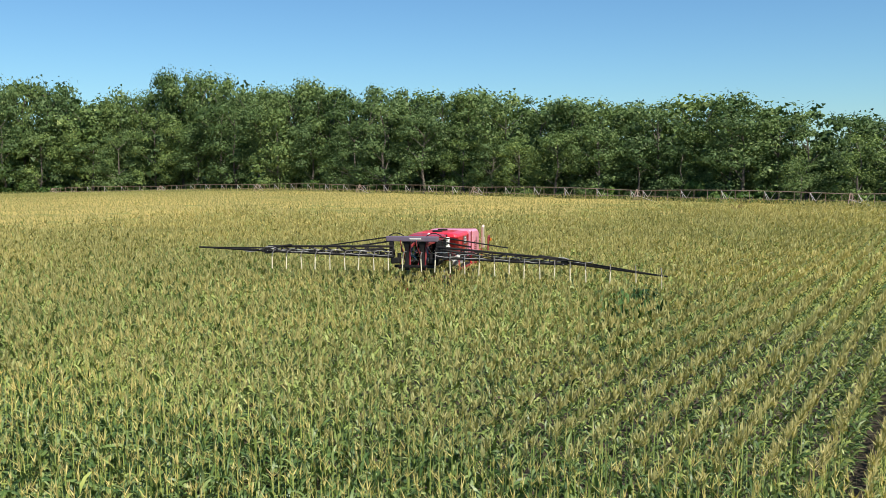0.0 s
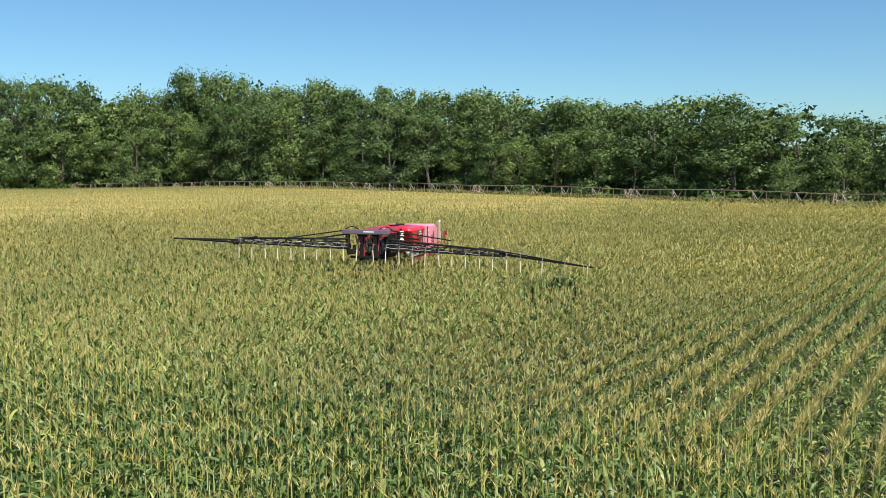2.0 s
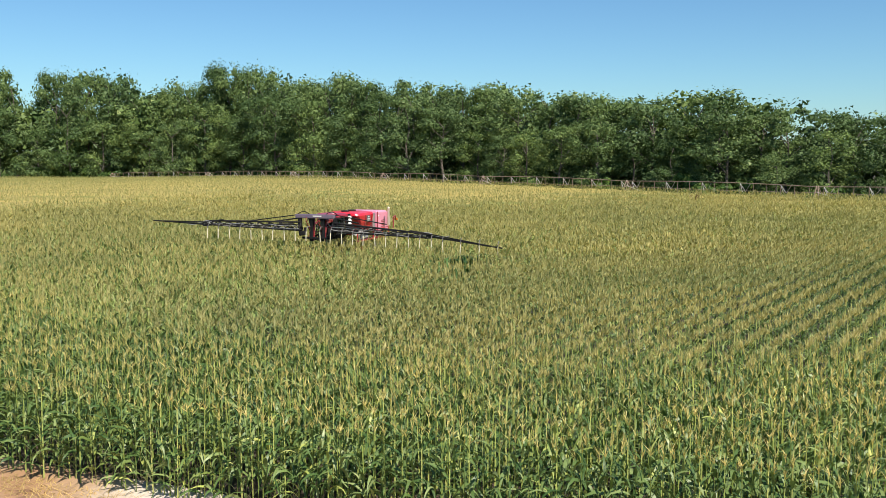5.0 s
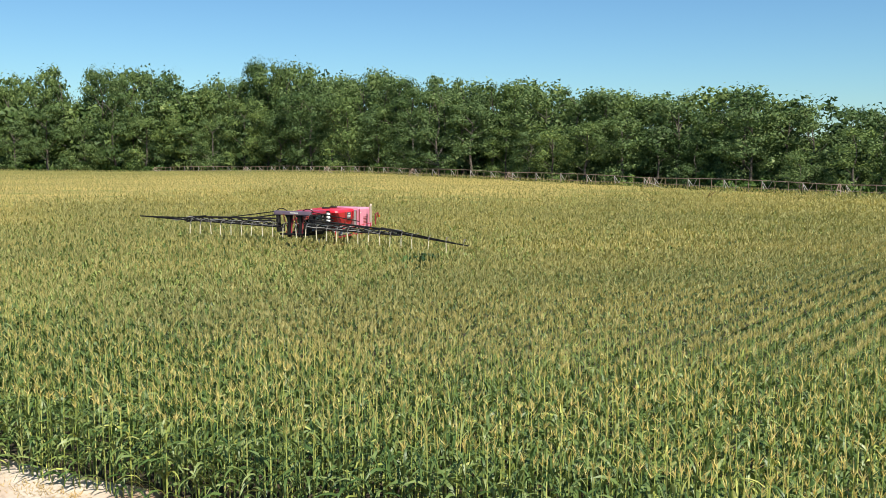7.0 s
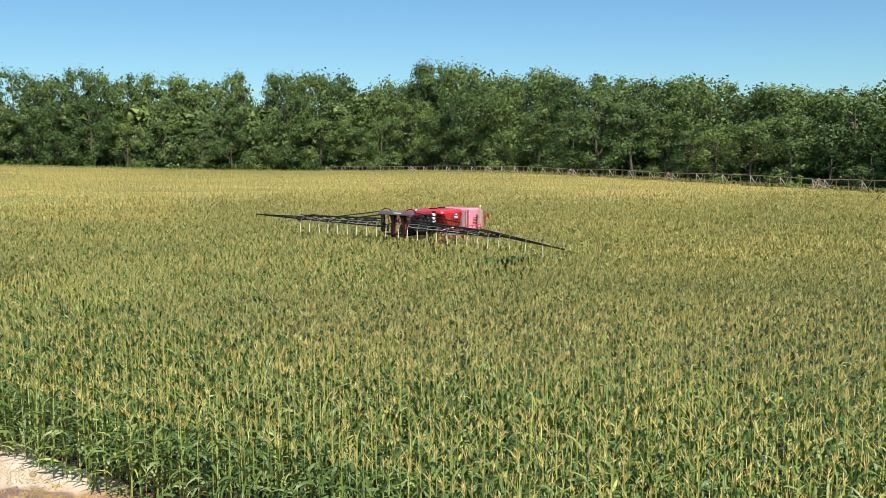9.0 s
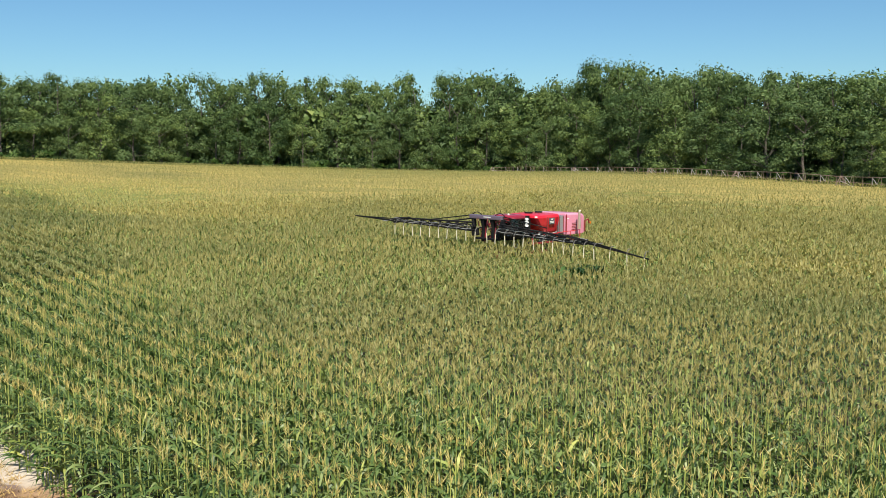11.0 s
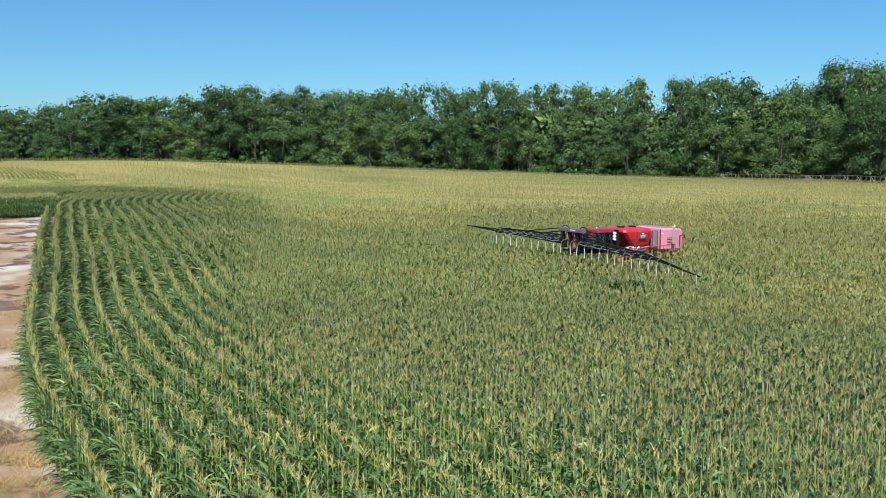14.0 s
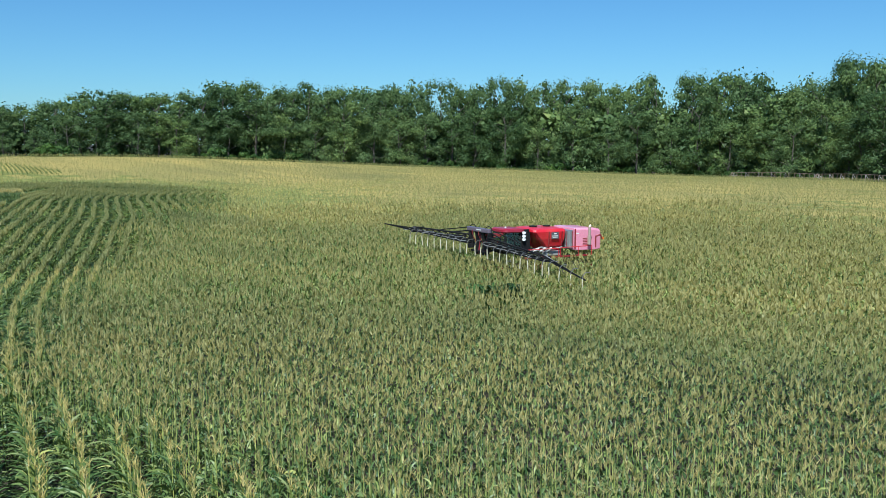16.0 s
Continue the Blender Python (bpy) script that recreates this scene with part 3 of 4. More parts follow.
_keep = inside(FIELD, _edge) & (_past > 0) & (_past < 34 + 22 * _patchy) & (np.random.default_rng(32).random(len(_edge)) < np.clip(1.25 - _past / 12, 0.28, 1))
_edge, _past = _edge[_keep], _past[_keep]
_green = np.random.default_rng(33).random(len(_edge)) < np.clip(0.30 - _past / 60, 0.1, 0.8)
tagged(corn("rear_corn", _edge, np.full(len(_edge), _row), 3, 5, 0.4, 1.03, M_CORN_LEAF, M_RIPE_TASSEL, 34, stalk=False, segs=2, full=2.0, arch=1.2, brush=0.016, tone=np.where(_green, 2, 0)), "green and tan maize behind the curving rows", "corn", kind="stuff")
# rows that show as separate lines far to the west
_lines, _turn = [], []
for i in range(19):
    _t = np.arange(0, 21.0 - 0.045 * i * i, 0.26)
    _ang = math.pi - 0.42 + 0.006 * i + 0.003 * _t
    _lines.append(np.stack([-147.8 + 0.10 * i + _t * np.cos(_ang), 37.5 + 0.86 * i + _t * np.sin(_ang)], 1))
    _turn.append(_ang)
_lines, _turn = np.concatenate(_lines), np.concatenate(_turn)
tagged(corn("hillside_corn", _lines, _turn, 4, 3, 0.82, 1.10, M_CORN_LEAF, M_RIPE_TASSEL, 35, stalk=False, segs=2, full=1.3, arch=0.55, brush=0.010, blade=1.7), "thin green maize rows on the rise before the wood", "corn", kind="stuff")

# closed leaf cover under the distant tassels, one sheet, shade in its green cells
_xs, _ys = np.arange(-207, 100, 3.0), np.arange(-20, 250, 3.0)
_gx, _gy = np.meshgrid(_xs, _ys)
_idx = np.arange(_gx.size).reshape(_gx.shape)
_reach = _gy - lower_rim(_gx) + np.maximum(0, np.abs(_gx + 4) - 30) * 0.9
_flat = np.stack([_gx, _gy], -1).reshape(-1, 2)
_side = np.maximum(np.clip(0.3 + headland(_flat) / 14, 0.3, 1), np.where(beyond(_flat, 0.0), np.clip(0.4 + (_flat[:, 1] - np.interp(_flat[:, 0], *ROWS_END)) / 7, 0.1, 1), 0)).reshape(_gx.shape)
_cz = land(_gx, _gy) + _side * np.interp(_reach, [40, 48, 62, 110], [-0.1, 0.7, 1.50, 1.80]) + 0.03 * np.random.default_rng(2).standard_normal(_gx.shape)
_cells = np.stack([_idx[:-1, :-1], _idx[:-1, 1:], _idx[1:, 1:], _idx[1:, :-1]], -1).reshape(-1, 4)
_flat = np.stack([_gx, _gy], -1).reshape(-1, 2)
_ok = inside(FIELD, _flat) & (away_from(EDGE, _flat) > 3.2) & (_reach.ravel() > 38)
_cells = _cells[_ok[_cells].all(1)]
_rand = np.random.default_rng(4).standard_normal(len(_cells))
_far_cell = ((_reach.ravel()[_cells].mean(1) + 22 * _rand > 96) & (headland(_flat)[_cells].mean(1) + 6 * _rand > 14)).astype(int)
_cover = new("leaf_cover", array_mesh("leaf_cover", np.stack([_gx, _gy, _cz], -1).reshape(-1, 3), _cells, np.zeros((0, 3)), [M_SHADE_LEAF, M_FAR_CORN], _far_cell, np.zeros(0)))
tagged(_cover, "maize leaf sheet under distant tassels, shade put into its green", "corn", kind="stuff")


# ---- woods ----
def crown_mesh(name, seed, tall=20.0, width=7.5, low=0.18, lobes=26, leaves=1500, leaf=0.62, material=None):
    """A crown of many leafy sprays gathered in uneven lobes."""
    rng = np.random.default_rng(seed)
    lz = low + (0.95 - low) * rng.uniform(0, 1, lobes) ** 0.85
    mid_z = low + (1 - low) * 0.42
    env = np.sqrt(np.clip(1 - ((lz - mid_z) / np.where(lz > mid_z, 1.02 - mid_z, mid_z - low + 0.25)) ** 2, 0, 1))
    ang = rng.uniform(0, 2 * math.pi, lobes)
    rad = width * 0.5 * env * np.sqrt(rng.uniform(0.2, 1, lobes)) * 0.9
    cen = np.stack([np.cos(ang) * rad, np.sin(ang) * rad, lz * tall], 1)
    size = width * rng.uniform(0.13, 0.25, lobes) * (1.05 - 0.15 * lz)
    which = rng.choice(lobes, leaves, p=size ** 2 / (size ** 2).sum())
    d = rng.normal(0, 1, (leaves, 3))
    d[:, 2] = np.abs(d[:, 2]) * 0.9 - 0.35
    d /= np.linalg.norm(d, axis=1, keepdims=True)
    inner = rng.random(leaves) < 0.30                # broad sprays inside, finer ones outside
    r = size[which] * np.where(inner, rng.uniform(0.1, 0.7, leaves), rng.uniform(0.62, 1.04, leaves))
    pos = cen[which] + d * r[:, None] * np.array([1.0, 1.0, 1.1])
    nrm = d + rng.normal(0, 0.30, (leaves, 3))
    nrm /= np.linalg.norm(nrm, axis=1, keepdims=True)
    t = np.cross(nrm, rng.normal(0, 1, (leaves, 3)))
    t /= np.linalg.norm(t, axis=1, keepdims=True) + 1e-9
    b = np.cross(nrm, t)
    ls = leaf * np.where(inner, rng.uniform(1.2, 1.9, leaves), rng.uniform(0.5, 1.12, leaves))[:, None]
    v = np.stack([pos - t * ls, pos + b * ls * 0.75 + t * ls * 0.3, pos - b * ls * 0.75 + t * ls * 0.5], 1).reshape(-1, 3)
    f = np.arange(leaves) * 3
    tris = np.stack([f, f + 1, f + 2], 1)
    return array_mesh(name, v, np.zeros((0, 4)), tris, [material], np.zeros(0), np.zeros(len(tris))), cen


def trunk_mesh(name, seed, tall, cen):
    rng = random.Random(seed)
    bm = BM()
    top = tall * 0.8
    pts = [Vector((0, 0, -0.4))]
    for i in range(1, 6):
        pts.append(Vector((rng.uniform(-0.35, 0.35), rng.uniform(-0.35, 0.35), top * i / 5)))
    for i, (a, b) in enumerate(zip(pts, pts[1:])):
        tube(bm, a, b, 0.34 * (1 - i * 0.17), 7, 0.34 * (1 - (i + 1) * 0.17))
    for c in cen[:9]:
        z = max(tall * 0.2, c[2] - tall * 0.16)
        k = min(4, int(z / top * 5))
        f = z / top * 5 - k
        a = pts[k].lerp(pts[k + 1], min(1, f))
        tube(bm, a, Vector(c), 0.11, 5, 0.03)
    me = bpy.data.meshes.new(name)
    bm.to_mesh(me)
    bm.free()
    me.materials.append(M_BARK)
    return me


TREE_LABELS = ("tall broadleaf tree with a full dark green crown", "broadleaf tree with an uneven green crown in the wood",
               "slender tree with an open lumpy green crown", "spreading green tree with layered branches")
KINDS = []
for i in range(9):
    crown, cen = crown_mesh("crown", 100 + i, 20.0, (11.0, 12.0, 9.5, 13.0, 11.5, 10.0, 12.5, 9.0, 12.0)[i], (0.12, 0.15, 0.2, 0.12, 0.1, 0.22, 0.14, 0.26, 0.12)[i],
                           (30, 27, 22, 33, 30, 21, 30, 18, 32)[i], (4700, 4500, 3500, 4900, 4700, 3400, 4700, 2800, 4700)[i], 0.25, M_TREE)
    KINDS.append((crown, trunk_mesh("trunk", 200 + i, 20.0, cen)))
for i in range(3):                                # fuller, coarser crowns deep in the wood
    crown, cen = crown_mesh("crown", 130 + i, 20.0, 13.0, 0.1, 80, 2300, 0.46, M_TREE)
    KINDS.append((crown, KINDS[i][1]))


def tree(x, y, tall, kind, turn, wide=1.0):
    top = new("tree")
    top.location = (x, y, float(land(x, y)) - 0.1)
    k = tall / 20.0
    top.scale = (k * wide, k * wide, k)
    top.rotation_euler = (0, 0, turn)
    tagged(top, TREE_LABELS[kind % 4], "tree", "trees of the wood")
    for name, me in (("trunk", KINDS[kind][1]), ("crown", KINDS[kind][0])):
        ob = new(name, me)
        ob.parent = top
    return top


_rng = random.Random(11)
_end = length_along(WOOD)[-1]
for back, step, share_ in ((0.0, 8.6, 0.72), (6.0, 6.3, 1.0), (13.0, 8.5, 0.99)):
    s = 0.0
    while s < _end:
        p, nrm = at_length(WOOD, np.array([s]))
        q = p[0] - nrm[0] * (back + _rng.uniform(-1.6, 1.6))
        want = float(np.interp(s, [a for a, _ in WOOD_TOP], [b for _, b in WOOD_TOP]))
        tall = want * share_ * (_rng.uniform(0.95, 1.03) if back else _rng.uniform(0.72, 1.22))
        kind = _rng.choice((0, 1, 3, 4, 6, 8) if back == 0 else (0, 1, 2, 3, 4, 5, 6, 7, 8) if back < 10 else (9, 10, 11))
        tree(q[0], q[1], tall, kind, _rng.uniform(0, 6.28), max(0.8, min(1.25, 24 / tall)))
        s += step * _rng.uniform(0.75, 1.2) * (0.8 + want / 80)

for x, y, tall in ((-91, 249.5, 27), (-85.5, 251, 27.5), (-81, 253, 27), (-96, 253, 26)):
    tree(x, y, tall, _rng.choice((9, 10, 11)), _rng.uniform(0, 6.28), 1.0)

# young trees and saplings that close the wood below the crowns
LOW = [crown_mesh("crown", 400 + i, 20.0, 18.0, 0.0, 60, 1300, 0.95, M_TREE) for i in range(3)]
s = 2.0
while s < _end:
    p, nrm = at_length(WOOD, np.array([s]))
    q = p[0] - nrm[0] * _rng.uniform(7.5, 11.0)
    want = float(np.interp(s, [a for a, _ in WOOD_TOP], [b for _, b in WOOD_TOP]))
    top = new("tree")
    top.location = (q[0], q[1], float(land(q[0], q[1])) - 0.2)
    k = want * 0.66 / 20 * _rng.uniform(0.85, 1.1)
    top.scale = (k, k, k)
    top.rotation_euler = (0, 0, _rng.uniform(0, 6.28))
    tagged(top, "bushy young tree in the shade of the wood", "tree", "trees of the wood")
    _pair = _rng.choice(LOW)
    ob = new("crown", _pair[0])
    ob.parent = top
    ob = new("trunk", KINDS[2][1])
    ob.scale = (1, 1, 0.8)
    ob.parent = top
    s += _rng.uniform(4.0, 6.5) * (0.5 + want / 45)

SHRUBS = [crown_mesh("leaves", 300 + i, 3.4, 4.2, 0.02, 12, 620, 0.34, M_SHRUB)[0] for i in range(4)]
s = 0.0
while s < _end:
    p, nrm = at_length(WOOD, np.array([s]))
    q = p[0] + nrm[0] * _rng.uniform(0.5, 3.0)
    top = new("shrub")
    top.location = (q[0], q[1], float(land(q[0], q[1])) - 0.15)
    k = _rng.uniform(0.5, 1.3)
    top.scale = (k * 1.1, k * 1.1, k)
    top.rotation_euler = (0, 0, _rng.uniform(0, 6.28))
    tagged(top, "leafy green shrub under the wood's edge", "shrub", "shrubs at the wood")
    ob = new("leaves", _rng.choice(SHRUBS))
    ob.parent = top
    s += _rng.uniform(2.6, 5.2)


def sweep(bm, points, r, r_end=None, sides=7):
    """One unbroken round bar through the points."""
    pts = [Vector(p) for p in points]
    rings = []
    for i, p in enumerate(pts):
        d = (pts[min(i + 1, len(pts) - 1)] - pts[max(i - 1, 0)]).normalized()
        turn = d.to_track_quat("Z", "Y").to_matrix()
        rr = r if r_end is None else r + (r_end - r) * i / (len(pts) - 1)
        rings.append([p + turn @ Vector((math.cos(a) * rr, math.sin(a) * rr, 0)) for a in (2 * math.pi * k / sides for k in range(sides))])
    return loft(bm, rings)


# ---- the sprayer ----
def sprayer():
    """Tall self-propelled crop sprayer with a front boom; x to its right, y ahead."""
    HULL_Y, HULL_TO = (-9.7, -5.2, -3.5, -3.2, -1.4, 0.0, 1.0), (-8.6, -4.7, -3.05, -2.5, -1.1, 0.0, 1.0)
    top = new("sprayer")
    top.matrix_world = pose(-15.15, 19.70, 0.0, 0, 0, 160.5)
    tagged(top, "red high-clearance crop sprayer with wide black front boom", "sprayer")
    # chassis
    bm = BM()
    for x in (-0.55, 0.55):
        box(bm, (0.22, 9.2, 0.30), (x, -4.7, 1.15), bevel=0.03)
    for y in (-0.6, -3.0, -5.6, -8.2):
        box(bm, (1.2, 0.25, 0.25), (0, y, 1.15), bevel=0.03)
    part("chassis", bm, M_RED_DARK, top, "dark red steel chassis rails")
    # legs and wheels
    for x in (-1.52, 1.52):
        for y in (-1.9, -6.6):
            bm = BM()
            box(bm, (0.24, 0.34, 1.20), (x * 0.92, y, 1.42), bevel=0.04)
            tube(bm, (x * 0.35, y, 1.60), (x * 0.92, y, 1.85), 0.12, 10)
            part("leg", bm, M_BLACK, top)
            wheel = BM()
            prof = [(0.16, 0.52), (0.20, 0.70), (0.17, 0.92), (0.0, 0.98), (-0.17, 0.92), (-0.20, 0.70), (-0.16, 0.52)]
            rings = []
            for i in range(28):
                a = 2 * math.pi * i / 28
                rings.append([(x + px, y + math.cos(a) * r, 0.98 + math.sin(a) * r) for px, r in prof])
            rows = [[wheel.verts.new(p) for p in ring] for ring in rings]
            for r0, r1 in zip(rows, rows[1:] + rows[:1]):
                for i in range(len(prof)):
                    wheel.faces.new((r0[i], r0[(i + 1) % len(prof)], r1[(i + 1) % len(prof)], r1[i]))
            for i in range(28):
                a = 2 * math.pi * i / 28
                box(wheel, (0.36, 0.06, 0.07), (x, y + math.cos(a) * 0.99, 0.98 + math.sin(a) * 0.99), (math.degrees(a) + 90, 0, 18 if i % 2 else -18))
            bmesh.ops.recalc_face_normals(wheel, faces=wheel.faces)
            w = part("tyre", wheel, M_RUBBER, top, "narrow black lugged row-crop tyre")
            rim = BM()
            tube(rim, (x - 0.10, y, 0.98), (x + 0.10, y, 0.98), 0.53, 22)
            tube(rim, (x - 0.16, y, 0.98), (x + 0.16, y, 0.98), 0.16, 12)
            part("rim", rim, M_RED_DARK, w, "dark red wheel rim")
    # cab
    lower = BM()
    loft(lower, [[(-0.60, -1.25, 2.18), (0.60, -1.25, 2.18), (0.66, -2.65, 2.18), (-0.66, -2.65, 2.18)],
                 [(-0.80, -1.02, 2.50), (0.80, -1.02, 2.50), (0.86, -2.78, 2.50), (-0.86, -2.78, 2.50)]])
    part("cab_base", bevelled(lower, 0.05), M_BLACK, top, "black lower cab shell")
    A = [(-0.80, -1.04), (0.80, -1.04), (0.88, -2.05), (0.84, -2.78), (-0.84, -2.78), (-0.88, -2.05)]
    B = [(-0.72, -1.30), (0.72, -1.30), (0.80, -2.05), (0.76, -2.70), (-0.76, -2.70), (-0.80, -2.05)]
    for i in range(6):
        bm = BM()
        tube(bm, (*A[i], 2.5), (*B[i], 3.62), 0.045, 8)
        part("pillar", bm, M_BLACK, top)
    for i in range(6):
        j = (i + 1) % 6
        a0, a1, b0, b1 = Vector((*A[i], 2.52)), Vector((*A[j], 2.52)), Vector((*B[i], 3.60)), Vector((*B[j], 3.60))
        out = (a1 - a0).cross(b0 - a0).normalized() * 0.008
        bm = BM()
        loft(bm, [[a0 + out, a1 + out, b1 + out, b0 + out], [a0 - out, a1 - out, b1 - out, b0 - out]])
        g = part("window_pane", bm, M_GLASS, top, "dark tinted cab glass")
        g.visible_shadow = False
    roof = BM()
    rings = []
    for z, k in ((3.58, 0.97), (3.66, 1.06), (3.80, 1.04), (3.88, 0.86), (3.90, 0.5)):
        ring = []
        for i in range(20):
            a = 2 * math.pi * i / 20
            cx, sy = math.cos(a), math.sin(a)
            ring.append((0.92 * k * math.copysign(abs(cx) ** 0.45, cx), -1.98 + 0.98 * k * math.copysign(abs(sy) ** 0.45, sy), z))
        rings.append(ring)
    part("cab_roof", loft(roof, rings), M_ROOF, top, "rounded maroon cab roof")
    bm = BM()
    box(bm, (0.55, 0.5, 0.14), (0, -2.0, 2.62), bevel=0.04)
    box(bm, (0.52, 0.14, 0.72), (0, -2.30, 3.0), (-8, 0, 0), bevel=0.05)
    box(bm, (0.10, 0.42, 0.08), (0.33, -1.95, 2.82), bevel=0.02)
    part("seat", bm, M_SEAT, top, "empty dark cloth driver's seat")
    bm = BM()
    tube(bm, (0, -1.25, 2.5), (0, -1.45, 2.95), 0.05, 8)
    for i in range(14):
        a, b = 2 * math.pi * i / 14, 2 * math.pi * (i + 1) / 14
        tube(bm, (0.18 * math.cos(a), -1.47 - 0.06 * math.sin(a), 2.97 + 0.17 * math.sin(a)), (0.18 * math.cos(b), -1.47 - 0.06 * math.sin(b), 2.97 + 0.17 * math.sin(b)), 0.014, 5)
    part("steering_wheel", bm, M_BLACK, top)
    for x in (-1.0, 1.0):
        bm = BM()
        run(bm, [(x * 0.78, -1.2, 3.5), (x * 1.1, -1.0, 3.48), (x * 1.14, -1.0, 3.1)], 0.018)
        box(bm, (0.05, 0.18, 0.36), (x * 1.15, -1.0, 3.15), bevel=0.02)
        part("mirror", bm, M_BLACK, top)
    # white work lamps and canisters on the rear cab corner
    for x in (-0.93, 0.93):
        for z in (3.58, 3.36, 3.14):
            bm = BM()
            tube(bm, (x, -2.86, z), (x * 1.13, -2.80, z), 0.10, 14)
            part("work_lamp", bm, M_LAMP, top, "round white work lamp")
    bm = BM()
    tube(bm, (-0.2, -1.7, 3.88), (-0.2, -1.7, 3.97), 0.09, 14, 0.05)
    part("beacon", bm, M_WHITE, top, "small white dome antenna")
    # dark air box behind the cab
    bm = BM()
    box(bm, (1.7, 0.34, 1.15), (0, -3.02, 2.95), bevel=0.05)
    for i in range(6):
        box(bm, (1.5, 0.04, 0.05), (0, -3.21, 2.55 + i * 0.15))
    tube(bm, (-0.72, -3.05, 3.4), (-0.72, -3.05, 3.78), 0.12, 12)
    part("air_box", bm, M_BLACK, top, "black ribbed air intake box")
    # tank: a hopper with sloping lower sides
    tank = BM()
    def ring(w, y0, y1, z, c=0.16):
        return [(-w + c, y0, z), (w - c, y0, z), (w, y0 - c, z), (w, y1 + c, z), (w - c, y1, z), (-w + c, y1, z), (-w, y1 + c, z), (-w, y0 - c, z)]
    loft(tank, [ring(0.70, -4.75, -5.80, 2.15), ring(1.12, -4.25, -5.90, 2.62), ring(1.30, -3.72, -5.98, 3.12), ring(1.38, -3.26, -6.0, 3.62), ring(1.30, -3.32, -5.94, 3.78), ring(0.9, -3.6, -5.6, 3.86, 0.3)])
    part("tank", bevelled(tank, 0.035), M_RED, top, "glossy red hopper-shaped spray tank")
    for y in (-4.1, -5.2):
        bm = BM()
        tube(bm, (0, y, 3.84), (0, y, 3.94), 0.28, 18)
        part("tank_lid", bm, M_BLACK, top, "round black tank lid")
    for x in (-1, 1):
        bm = BM()
        box(bm, (0.012, 0.62, 0.44), (x * 1.372, -4.95, 3.36))
        plate = part("decal", bm, M_PLATE, top, "grey decal plate with pale bars")
        for k, (w, z) in enumerate(((0.22, 3.48), (0.52, 3.33), (0.42, 3.24))):
            bm = BM()
            box(bm, (0.010, w, 0.045 if k else 0.08), (x * 1.382, -4.95, z))
            part("bar", bm, M_WHITE, plate)
        for y in (-4.45, -5.55):
            bm = BM()
            box(bm, (0.05, 0.06, 1.0), (x * 1.36, y, 3.14), (0, x * 4, 0), bevel=0.015)
            part("tank_strap", bm, M_RED_DARK, top)
        bm = BM()
        box(bm, (0.30, 1.35, 0.34), (x * 0.92, -5.25, 2.10), bevel=0.05)
        part("tank_sill", bm, M_HOSE, top, "pale grey sill under the tank")
    # engine hood
    hood = BM()
    def hring(y, w, z0, z1, c=0.22):
        return [(-w, y, z0), (w, y, z0), (w, y, z1 - c), (w - c, y, z1), (-w + c, y, z1), (-w, y, z1 - c)]
    loft(hood, [hring(-7.05, 1.28, 2.28, 3.78, 0.12), hring(-7.6, 1.30, 2.26, 3.80, 0.12), hring(-8.9, 1.29, 2.26, 3.76, 0.12), hring(-9.45, 1.24, 2.30, 3.66, 0.16), hring(-9.58, 1.14, 2.38, 3.50, 0.2)])
    # the hood's pale pink is sun glare carried by its base colour
    part("engine_hood", bevelled(hood, 0.04), M_HOOD_GLARE, top, "red engine hood with pale pink sun glare in its colour")
    for x in (-1, 1):
        for k in range(5):
            bm = BM()
            box(bm, (0.02, 0.62, 0.05), (x * 1.302, -8.1, 2.62 + k * 0.11), (0, 0, 0), bevel=0.008)
            part("vent_slat", bm, M_RED_DARK, top)
        for w, z in ((1.05, 3.42), (0.6, 3.28)):
            bm = BM()
            box(bm, (0.008, w, 0.07 if z > 3.3 else 0.045), (x * 1.29, -7.7, z))
            part("decal_bar", bm, M_WHITE, top, "pale worn decal bar")
        bm = BM()
        box(bm, (0.03, 0.12, 1.36), (x * 1.31, -7.08, 3.05), bevel=0.01)
        part("hood_post", bm, M_RED_DARK, top)
    bm = BM()
    box(bm, (2.30, 0.70, 1.25), (0, -6.68, 3.02), bevel=0.04)
    screen = part("radiator_screen", bm, M_STEEL, top, "grey radiator screen before the hood")
    for x in (-1, 1):
        for k in range(5):
            bm = BM()
            box(bm, (0.03, 0.03, 1.15), (x * 1.16, -6.42 - k * 0.13, 3.02))
            part("screen_bar", bm, M_RED_DARK if k in (0, 4) else M_HOSE, screen)
    # exhaust, on the side of the image-right boom
    bm = BM()
    tube(bm, (-1.36, -8.75, 2.7), (-1.36, -8.75, 3.30), 0.13, 14)
    tube(bm, (-1.36, -8.75, 3.30), (-1.36, -8.75, 3.90), 0.09, 12)
    tube(bm, (-1.36, -8.75, 3.88), (-1.36, -8.84, 4.0), 0.09, 12)
    part("exhaust_stack", bm, M_CHROME, top, "bright steel exhaust stack")
    # tail brackets and lamps
    for x in (-1.35, 1.35):
        bm = BM()
        run(bm, [(x, -9.1, 2.5), (x, -9.1, 3.25), (x, -9.5, 3.35), (x, -9.65, 3.05)], 0.05, 8)
        br = part("tail_bracket", bm, M_RED_DARK, top, "dark red tail lamp bracket")
        bm = BM()
        box(bm, (0.22, 0.08, 0.16), (x, -9.70, 3.10), bevel=0.02)
        part("tail_lamp", bm, M_LENS, br, "amber tail lamp")
    # walkway, rails and ladder
    for x in (-1, 1):
        bm = BM()
        box(bm, (0.42, 5.2, 0.06), (x * 1.45, -5.4, 1.98), bevel=0.01)
        walkway = part("walkway", bm, M_BLACK, top)
        bm = BM()
